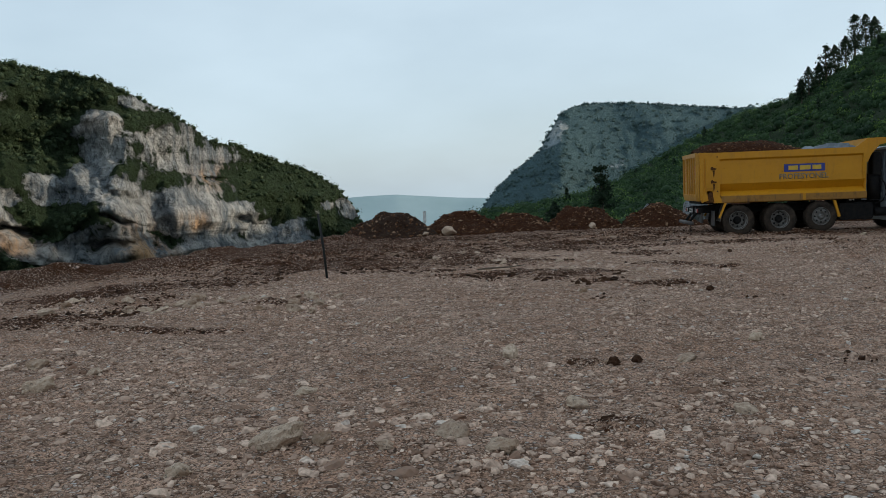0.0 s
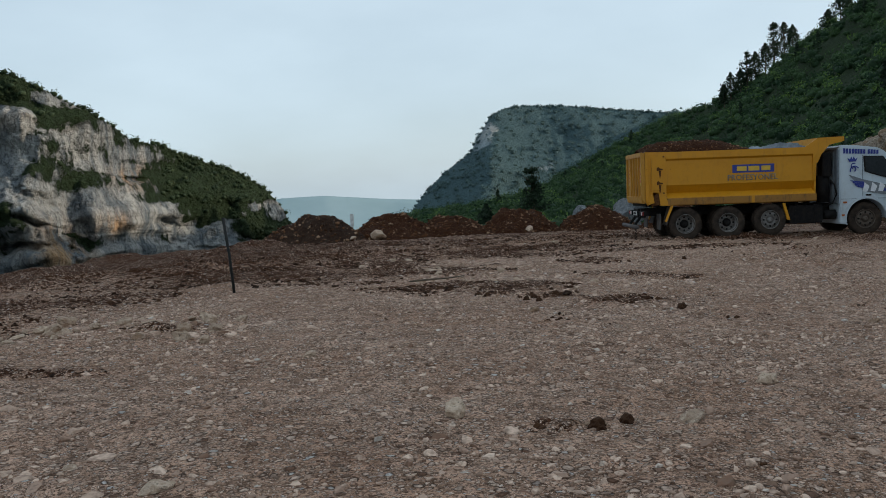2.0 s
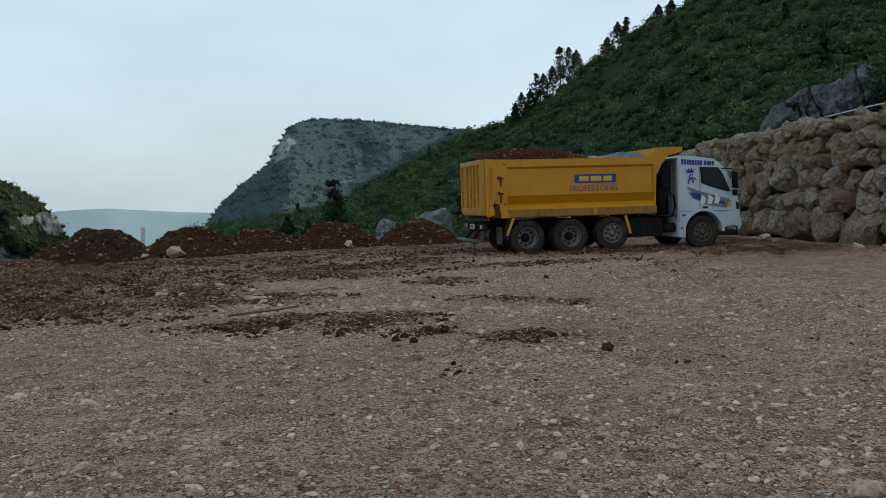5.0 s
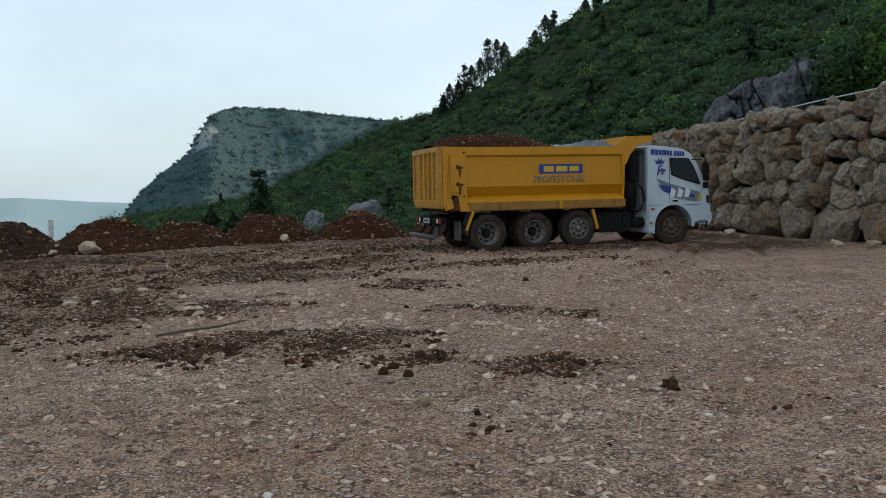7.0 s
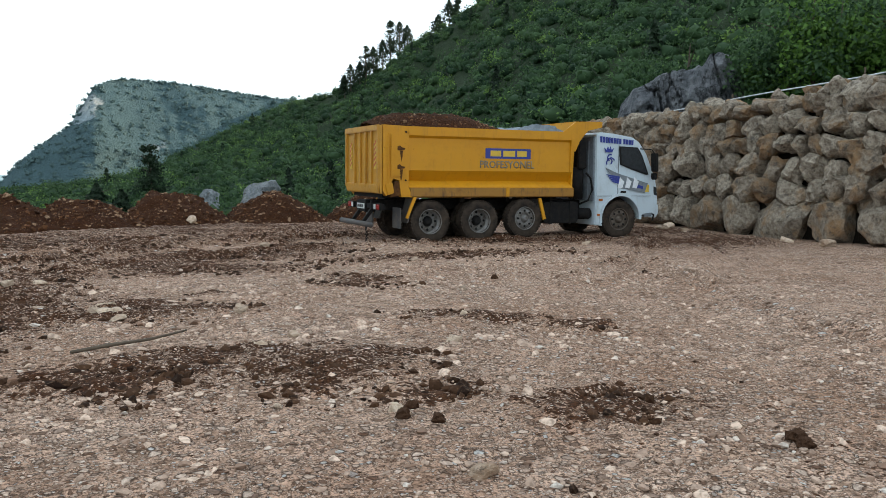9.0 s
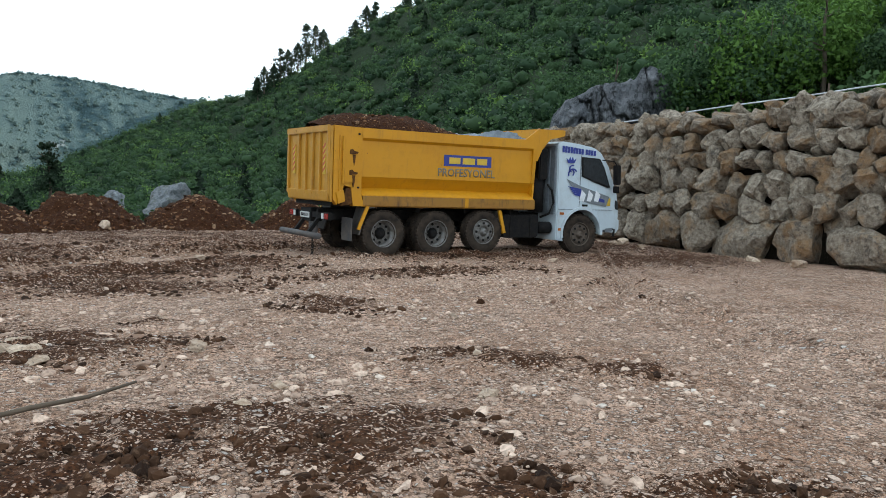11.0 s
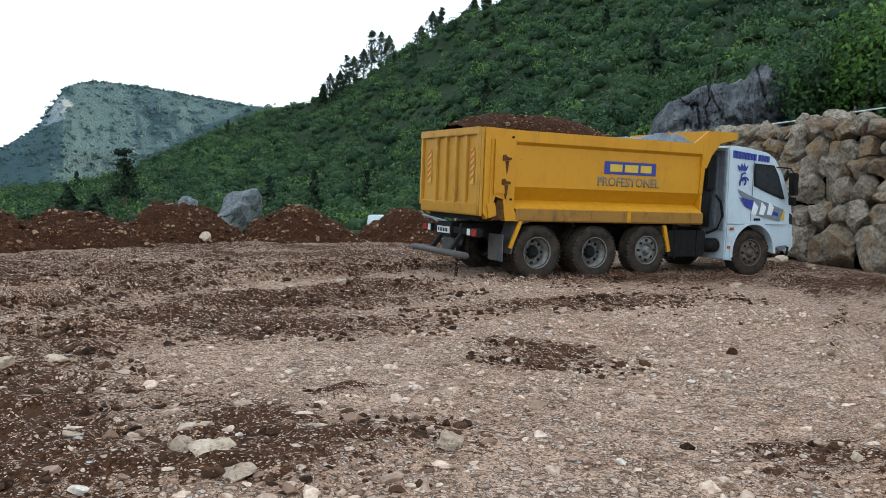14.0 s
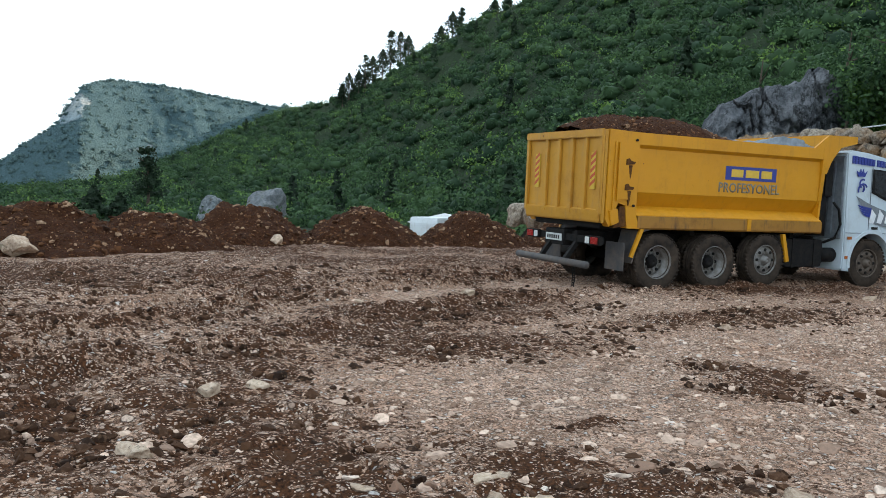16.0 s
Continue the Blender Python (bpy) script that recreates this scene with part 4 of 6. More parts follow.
# trees and bushes close behind the wall
for i, (x, y, h, m, w, nm, lab) in enumerate([
        (43, 45.5, 7.0, M_LEAF_BRIGHT, 0.8, "tree", "bright spring-green young tree beside the grey outcrop"), (46, 41, 5.6, M_LEAF, 1.1, "tree", "dark green broadleaf tree on the terrace slope"),
        (37.6, 47.6, 4.6, M_LEAF_BRIGHT, 0.9, "bush", "light green bush above the stone wall"), (40, 36, 4.6, M_LEAF, 1.3, "bush", "dark green bush above the stone wall"),
        (37, 31, 4.8, M_LEAF, 1.3, "bush", "dark green bush above the stone wall"), (44, 33, 6.5, M_LEAF_BRIGHT, 0.9, "tree", "bright spring-green young tree on the terrace slope"),
        (47, 57, 9.5, M_LEAF, 0.8, "tree", "tall dark green tree behind the grey outcrop"), (42, 60, 10, M_LEAF, 0.8, "tree", "tall dark green tree behind the grey outcrop"),
        (51, 51, 9, M_LEAF, 0.9, "tree", "tall dark green tree behind the grey outcrop"), (32, 27, 3.4, M_LEAF, 1.3, "bush", "dark green bush above the stone wall"),
        (30, 56, 4.0, M_LEAF, 1.2, "bush", "dark green bush beyond the end of the wall"), (26, 60, 3.6, M_LEAF_BRIGHT, 1.2, "bush", "light green bush beyond the end of the wall")]):
    tree(nm, (x, y, float(land(x, y)) - 0.1), h, "round", 4200, 0.12, m, 200 + i, lab, nm, w)
# the leafy bank above the wall
brng = random.Random(44)
for i in range(38):
    far_bank = brng.random() < 0.65
    a, r = (radians(brng.uniform(50.5, 66)), brng.uniform(48, 60)) if far_bank else (radians(brng.uniform(60, 72)), brng.uniform(34, 46))
    x, y = -1.5 + r * math.sin(a), 14.4 + r * math.cos(a)
    bright = brng.random() < 0.5
    tree("tree", (x, y, float(land(x, y)) - 0.2), brng.uniform(4.6, 7.6) if far_bank else brng.uniform(3.0, 4.6), "round", 2800, 0.15, M_LEAF_BRIGHT if bright else M_LEAF, 300 + i,
         "bright spring-green young tree on the bank above the wall" if bright else "dark green leafy tree on the bank above the wall", "tree", brng.uniform(0.8, 1.15))


# ---- rock outcrop and far boulders ----
def crag(name, place, length, height, rz, seed, label):
    """A weathered limestone crag: a cracked front that climbs to its far end, and a rounded top."""
    nu, nv = 130, 90
    U, V = np.meshgrid(np.linspace(0, 1, nu), np.linspace(0, 1, nv), indexing="ij")
    top = height * np.interp(U, [0, 0.05, 0.16, 0.35, 0.60, 0.82, 0.92, 1.0], [0.22, 0.5, 0.66, 0.78, 0.90, 1.0, 0.93, 0.66]) * (1 + 0.06 * fbm(U * 9, 0 * U, seed=seed, octaves=3))
    f = np.clip(V / 0.7, 0, 1)
    b = np.clip((V - 0.7) / 0.3, 0, 1)
    Z = top * (np.sin(f * math.pi / 2) ** 0.8) * (1 - 0.25 * b)
    Y = -1.6 + 1.3 * f ** 2.5 + 3.0 * b + 1.4 * (np.abs(U - 0.5) * 2) ** 4
    crack = np.abs(fbm(U * 7 + 0.22 * Z, Z * 0.45, seed=seed + 3, octaves=4))
    Y = Y + 0.5 * np.exp(-(crack / 0.07) ** 2) * smooth(0.02, 0.2, f) + 0.42 * fbm(U * 5, Z * 0.7, seed=seed + 5, octaves=6, gain=0.55)
    Z = Z + 0.22 * fbm(U * 14, V * 9, seed=seed + 8, octaves=4) * smooth(0.3, 0.9, V) - 0.35 * np.exp(-(crack / 0.07) ** 2) * smooth(0.6, 0.8, V)
    ob = quick_mesh(name, np.stack([(U - 0.5) * length, Y, Z], -1).reshape(-1, 3), grid_faces(nu, nv), M_OUTCROP)
    ob.matrix_basis = pose(*place, 0, 0, rz)
    return tagged(ob, label, "rock")


crag("rock_outcrop", (33.3, 50.9, 3.2), 7.8, 5.9, -42, 4, "cracked dark grey limestone outcrop above the wall")
crag("rock_outcrop", (50, 37, 5.0), 7.0, 4.2, -58, 14, "dark grey limestone outcrop among the bushes")
for x, y, z, s, k, lab in ((27.2, 146, -4.4, (5.0, 3.4, 4.2), 610, "large grey boulder at the foot of the wood"), (19.6, 148, -4.9, (2.4, 2.2, 3.0), 611, "pale grey boulder at the foot of the wood")):
    ob = link("boulder", lump(k, 4, 2.6, 0.34, 12, 0.55, 0.9), M_BOULDER)
    ob.matrix_basis = pose(x, y, z, 0, 0, 35) @ Matrix.Diagonal((*s, 1))
    tagged(ob, lab, "rock")


# ---- stone wall ----
def wall_top(y):
    return float(np.interp(y, TOP_Y, TOP_Z))


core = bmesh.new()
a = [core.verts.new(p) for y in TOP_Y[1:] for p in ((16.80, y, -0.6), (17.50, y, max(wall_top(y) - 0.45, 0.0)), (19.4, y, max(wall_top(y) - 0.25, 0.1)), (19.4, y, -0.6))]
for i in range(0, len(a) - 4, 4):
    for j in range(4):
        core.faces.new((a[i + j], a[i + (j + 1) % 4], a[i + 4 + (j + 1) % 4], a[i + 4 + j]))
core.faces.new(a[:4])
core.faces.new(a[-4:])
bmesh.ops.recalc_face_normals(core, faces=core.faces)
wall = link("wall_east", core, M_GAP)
tagged(wall, "dry-stacked retaining wall of pale limestone boulders", "stone wall", kind="structure")
stone_meshes = []
for k in range(16):
    me = link("stone", lump(k + 1, 3, 4.2, 0.22, 14, 0.60, 0.98), M_WALL)
    stone_meshes.append(me.data)
    bpy.data.objects.remove(me)
small_meshes = []
for k in range(6):
    me = link("stone", lump(k + 40, 2, 3.0, 0.26, 11), M_WALL)
    small_meshes.append(me.data)
    bpy.data.objects.remove(me)
srng = random.Random(5)
z, course = 0.0, 0
while z < 4.4:
    h = (1.02, 0.64, 0.72, 0.58, 0.60, 0.52, 0.48, 0.44)[course % 8]
    y = 21.0 + srng.uniform(0, 0.5)
    ph = srng.uniform(0, 6)
    while y < 50:
        big = srng.random() < 0.25
        w = h * (srng.uniform(1.3, 1.9) if big else srng.uniform(0.75, 1.25)) * (1.2 if course == 0 else 1.0)
        top = wall_top(y + w / 2)
        if z + h * 0.45 < top:
            hh = h * (srng.uniform(1.0, 1.25) if big else srng.uniform(0.85, 1.12))
            dz = (srng.uniform(-0.08, 0.08) + 0.05 * math.sin(y * 0.7 + ph)) if course else 0.0
            zc = min(z + h / 2 + dz, top - hh * 0.3)
            ob = new("stone", stone_meshes[srng.randrange(16)])
            ob.parent = wall
            ob.matrix_basis = pose(16.55 + 0.20 * zc + srng.uniform(-0.10, 0.10), y + w / 2, zc, srng.uniform(-26, 26), srng.uniform(-12, 12), srng.choice((0, 180)) + srng.uniform(-14, 14)) @ Matrix.Diagonal((0.50, w * 0.57, hh * 0.60, 1))
        y += w * 0.97
    z += h * 0.93
    course += 1
# small stones wedged deeper between the big ones
for k in range(190):
    y = srng.uniform(21.5, 48)
    zc = srng.uniform(0.15, 1.0) * max(wall_top(y) - 0.35, 0.2)
    s = srng.uniform(0.16, 0.30)
    ob = new("stone", small_meshes[srng.randrange(6)])
    ob.parent = wall
    ob.matrix_basis = pose(16.78 + 0.20 * zc, y, zc, srng.uniform(0, 90), srng.uniform(0, 90), srng.uniform(0, 360)) @ Matrix.Diagonal((s, s * 1.15, s, 1))
# coping rubble on the top
for k in range(46):
    y = srng.uniform(23.5, 46)
    s = srng.uniform(0.14, 0.34)
    ob = new("stone", small_meshes[srng.randrange(6)])
    ob.parent = wall
    ob.matrix_basis = pose(srng.uniform(17.3, 18.3), y, wall_top(y) - 0.08 + s * 0.3, srng.uniform(0, 90), srng.uniform(0, 90), srng.uniform(0, 360)) @ Matrix.Diagonal((s, s * 1.2, s * 0.8, 1))
# rope line on thin posts along the top
fence = thing("rope_fence", pose(18.2, 30, 3.7), "white rope strung on thin posts along the wall top", "fence")
part("rope", tube([(0, y - 30, float(np.interp(y, [20, 25, 30.3, 35.4, 40], [4.62, 4.44, 4.13, 3.86, 3.6])) - 3.7 + 0.02 * math.sin(y * 0.9)) for y in np.arange(20, 40.1, 0.5)], 0.022, 6), M_RAIL, fence)
for y, h in ((21.5, 0.9), (25.8, 0.9), (30.6, 0.75), (36.2, 0.6), (39.8, 0.6)):
    z0 = wall_top(y) - 0.3 - 3.7
    part("post", tube([(0, y - 30, z0), (0.01, y - 30, z0 + h)], 0.03, 6), M_WOOD, fence)


# ---- soil heaps ----
def heap(x, y, rx, ry, h, seed, material, label, sink=0.1):
    n = 96
    u = np.linspace(-1.25, 1.25, n)
    U, V = np.meshgrid(u, u, indexing="ij")
    r = np.hypot(U, V) * (1 + 0.18 * vnoise(U * 1.6 + seed, V * 1.6, seed=seed))
    Z = h * np.clip(1.06 - r ** 1.25, -0.35, 1) * (1 + 0.20 * fbm(U * 2.2 + seed, V * 2.2, seed=seed + 1, octaves=3))
    Z = np.minimum(Z, h * (0.92 + 0.1 * vnoise(U * 3, V * 3, seed=seed + 5)))
    Z = Z + 0.06 * fbm(U * rx * 3.0, V * ry * 3.0, seed=seed + 2, octaves=4, gain=0.75)
    base = float(yard(x, y))
    ob = quick_mesh("soil_heap", np.stack([U * rx, V * ry, Z - sink], -1).reshape(-1, 3), grid_faces(n, n), material)
    ob.matrix_basis = pose(x, y, base)
    tagged(ob, label, "soil heap", "tipped soil heaps")
    on = (r < 1.12) & (V < 0.35)
    return np.stack([U * rx + x, V * ry + y, Z - sink + base], -1)[on]


HEAPS = [heap(2.3, 41.6, 2.05, 2.1, 1.34, 1, M_HEAP, "tipped heap of reddish-brown stony soil"),
         heap(6.0, 41.8, 1.9, 2.0, 1.24, 2, M_HEAP, "tipped heap of reddish-brown stony soil"),
         heap(9.9, 41.8, 1.95, 2.0, 1.28, 3, M_HEAP, "tipped heap of reddish-brown stony soil"),
         heap(14.0, 41.4, 2.05, 2.0, 1.28, 4, M_HEAP, "reddish-brown soil heap tipped against the wall's foot"),
         heap(-6.1, 34.3, 2.3, 2.2, 1.22, 5, M_HEAP2, "dark brown soil heap at the gorge's edge"),
         heap(-3.3, 36.2, 2.3, 2.2, 1.25, 6, M_HEAP, "ochre-brown soil heap at the gorge's edge"),
         heap(-0.9, 37.2, 2.0, 2.0, 1.10, 7, M_HEAP, "low reddish-brown stony soil heap")]


# ---- loose stones and clods ----
def scatter(name, places, sizes, patterns, material, seed, flat=0.65, sub=0):
    """Many small stones joined in one mesh."""
    rng = np.random.default_rng(seed)
    pats = []
    for k in range(patterns):
        bm = lump(500 + seed * 20 + k, sub + 1, 3.0, 0.30, 10, 0.45, 0.85)
        bm.verts.ensure_lookup_table()
        pats.append((np.array([v.co[:] for v in bm.verts]), np.array([[v.index for v in f.verts] for f in bm.faces])))
        bm.free()
    V, F, base = [], [], 0
    for i, (p, s) in enumerate(zip(places, sizes)):
        p = np.asarray(p) - np.array([0, 0, 0.22 * s])
        v, f = pats[i % patterns]
        a, b = rng.uniform(0, 6.283), rng.uniform(-0.5, 0.5)
        sc = s * rng.uniform(0.7, 1.3, 3) * np.array([1, 1, flat])
        v = v * sc
        v = np.stack([v[:, 0], v[:, 1] * math.cos(b) - v[:, 2] * math.sin(b), v[:, 1] * math.sin(b) + v[:, 2] * math.cos(b)], 1)
        v = np.stack([v[:, 0] * math.cos(a) - v[:, 1] * math.sin(a), v[:, 0] * math.sin(a) + v[:, 1] * math.cos(a), v[:, 2]], 1) + p
        V.append(v)
        F.append(f + base)
        base += len(v)
    return quick_mesh(name, np.concatenate(V), np.concatenate(F), material, False)


def spread(rng, n, x0, x1, y0, y1, clump, seed, want_soil):
    x = rng.uniform(x0, x1, n)
    y = y0 + (y1 - y0) * rng.uniform(0, 1, n) ** 1.35
    p = 0.5 + 0.5 * vnoise(x * clump, y * clump, seed=seed)
    s = yard_soil(x, y)
    if want_soil:
        p = smooth(0.30, 0.75, s + 0.35 * vnoise(x * 1.9, y * 1.9, seed=seed + 1))
    else:
        p = p ** 1.5 * (1 - 0.65 * smooth(0.4, 0.75, s))
    k = (rng.uniform(size=n) < p) & (x > np.interp(y, EDGE_Y, EDGE_X) - 1)
    x, y = x[k], y[k]
    return np.stack([x, y, yard(x, y) + 0.008], 1)


rng = np.random.default_rng(21)
P = spread(rng, 66000, -9, 9, 3.2, 28, 0.8, 60, False)
tagged(scatter("pebbles", P, 0.011 + 0.036 * rng.uniform(size=len(P)) ** 2.4, 12, M_PEBBLE, 1), "pale limestone pebbles strewn over the yard", "gravel", kind="stuff")
P = spread(rng, 60000, -9, 9, 6, 32, 0.8, 62, True)
tagged(scatter("soil_clods", P, 0.015 + 0.060 * rng.uniform(size=len(P)) ** 2.3, 10, M_CLOD, 2, 0.75), "dark brown crumbled soil clods on the yard", "soil", kind="stuff")
P = spread(rng, 3000, -12, 14, 3.2, 34, 0.45, 64, False)
tagged(scatter("cobbles", P, 0.016 + 0.050 * rng.uniform(size=len(P)) ** 5, 10, M_PEBBLE, 3, 0.6, 1), "rough pale limestone cobbles in the gravel", "gravel", kind="stuff")
RUBBLE = [(-5.6, 13.4, 1.3, 0.7, 300), (-4.3, 13.6, 0.9, 0.6, 160), (-1.5, 6.0, 1.1, 0.9, 160), (-0.4, 5.7, 0.8, 0.7, 110), (-5.3, 8.2, 0.9, 0.8, 90), (1.3, 5.6, 1.2, 0.8, 120), (-3.2, 6.8, 1.4, 1.0, 130),
          (0.2, 18.2, 1.2, 0.9, 150), (-0.7, 20.2, 0.9, 0.8, 90), (-2.2, 21.6, 1.2, 1.2, 160), (-0.6, 20.6, 1.6, 1.2, 160), (2.2, 17.0, 1.2, 0.8, 100), (2.6, 27.4, 1.0, 0.4, 60), (0.5, 22.0, 1.5, 1.5, 120)]
P = np.concatenate([np.stack([rng.normal(x, a, k), rng.normal(y, b, k), np.zeros(k)], 1) for x, y, a, b, k in RUBBLE])
P[:, 2] = yard(P[:, 0], P[:, 1]) + 0.002
tagged(scatter("rubble", P, 0.018 + 0.070 * rng.uniform(size=len(P)) ** 3, 12, M_PEBBLE, 8, 0.62, 1), "patches of broken pale limestone rubble", "rubble", kind="stuff")
hp, hs = [], []
for top in HEAPS:
    pick = top[rng.integers(0, len(top), 1000)] + rng.normal(size=(1000, 3)) * np.array([0.03, 0.03, 0.0])
    hp.extend(pick)
    hs.extend(0.022 + 0.085 * rng.uniform(size=1000) ** 3.2)
tagged(scatter("heap_stones", hp, hs, 8, M_HEAPSTONE, 4, 0.75), "stones lying in the soil heaps", "gravel", kind="stuff")
rock_meshes = []
for k in range(8):
    me = link("rock", lump(300 + k, 3, 3.2, 0.30, 16, 0.45, 0.85), M_ROCKS)
    rock_meshes.append(me.data)
    bpy.data.objects.remove(me)
ROCKS = [(-1.86, 5.55, .24), (-0.62, 5.75, .20), (-0.3, 5.48, .16), (-4.86, 7.4, .18), (-5.52, 8.31, .17), (-4.65, 8.0, .13), (-2.11, 7.06, .14), (1.52, 6.35, .13), (-1.59, 5.6, .11), (0.31, 6.51, .14), (-2.39, 4.99, .14), (-1.09, 5.5, .12),
         (1.45, 8.35, .19), (0.72, 8.2, .12), (2.39, 9.5, .14), (-0.32, 8.57, .14), (-1.98, 11.23, .12), (-3.64, 13.14, .16), (-4.0, 13.04, .15), (-4.58, 13.44, .18), (0.72, 15.51, .1), (-5.2, 13.9, .18), (-5.9, 13.2, .2), (-6.4, 12.7, .17), (-3.5, 13.9, .13),
         (-0.9, 20.35, .21), (-1.11, 20.5, .13), (-0.85, 19.93, .14), (3.9, 20.91, .11), (0.5, 19.95, .13), (2.49, 27.74, .16), (9.95, 26.62, .16), (-1.72, 23.2, .12), (-1.65, 20.9, .12), (0.27, 17.89, .12), (0.74, 18.4, .1), (2.12, 17.47, .14),
         (-2.72, 21.93, .14), (-2.12, 23.05, .13), (0.72, 14.19, .12), (2.85, 18.76, .11), (-0.95, 20.8, .14)]
rrng = random.Random(8)
for k in range(46):
    t = rrng.random()
    ROCKS.append((-8.0 + 4.6 * t + rrng.gauss(0, 0.35), 12.7 + 1.0 * t + rrng.gauss(0, 0.45), 0.06 + 0.13 * rrng.random() ** 1.6))
for k in range(28):
    ROCKS.append((rrng.uniform(-9, 12), 4 + 28 * rrng.random() ** 1.2, 0.04 + 0.07 * rrng.random() ** 2))
for k in range(16):
    ROCKS.append((16.0 - rrng.random() * 0.9, rrng.uniform(23, 44), 0.10 + 0.22 * rrng.random() ** 2))
for x, y, s in ROCKS:
    s *= 0.85
    ob = new("rock", rock_meshes[rrng.randrange(8)])
    ob.matrix_basis = pose(x, y, float(yard(x, y)) + s * 0.08, rrng.uniform(-20, 20), rrng.uniform(-20, 20), rrng.uniform(0, 360)) @ Matrix.Diagonal((s * rrng.uniform(0.8, 1.25), s, s * rrng.uniform(0.5, 0.75), 1))
    tagged(ob, "pale rough limestone rock bedded in the gravel", "rock", "loose rocks on the yard")
for x, y, s, zz in ((-3.7, 34.2, 0.34, 0.2), (2.6, 39.5, 0.22, 0.25), (-4.6, 33.4, 0.18, 0.1)):
    ob = new("rock", rock_meshes[rrng.randrange(8)])
    ob.matrix_basis = pose(x, y, float(yard(x, y)) + zz, 10, 5, rrng.uniform(0, 360)) @ Matrix.Diagonal((s, s, s * 0.85, 1))
    tagged(ob, "pale limestone block lying at a heap's foot", "rock")
clod_meshes = []
for k in range(4):
    me = link("clod", lump(400 + k, 3, 2.2, 0.5, 4), M_CLOD)
    clod_meshes.append(me.data)
    bpy.data.objects.remove(me)
for x, y, s in ((2.75, 13.75, .05), (0.71, 15.32, .05), (0.71, 8.15, .06), (2.8, 13.86, .06), (0.85, 15.5, .05), (0.95, 8.3, .05), (4.9, 21.8, .05), (0.9, 15.15, .05)):
    ob = new("soil_clod", clod_meshes[rrng.randrange(4)])
    ob.matrix_basis = pose(x, y, float(yard(x, y)) + s * 0.4, 0, 0, rrng.uniform(0, 360)) @ Matrix.Diagonal((s, s, s * 0.85, 1))
    tagged(ob, "dark brown lump of soil lying on the gravel", "soil clod")
stick = link("stick", tube([(-1.35, 18.10, 0.05), (-1.03, 18.25, 0.06), (-0.66, 18.40, 0.06), (-0.29, 18.63, 0.08)], [0.016, 0.019, 0.015, 0.010], 6), M_WOOD, True)
tagged(stick, "thin dry branch lying on the gravel", "branch")
post = link("steel_post", tube([(-4.58, 17.45, -0.2), (-4.65, 17.45, 0.7), (-4.74, 17.46, 1.42)], 0.028, 8), M_POST, True)
tagged(post, "leaning black steel post driven into the ground", "post")
marker = link("marker_board", boxes(((-4.75, 34.1, 0.55), (-4.62, 34.14, 1.05))), M_PLATE)
tagged(marker, "small pale marker board stuck in a soil heap", "marker")


# ---- the tipper lorry ----
def ring(c, r, a0, a1, n):
    return [(c[0] + r * math.cos(radians(a0 + (a1 - a0) * i / n)), c[1] + r * math.sin(radians(a0 + (a1 - a0) * i / n))) for i in range(n + 1)]


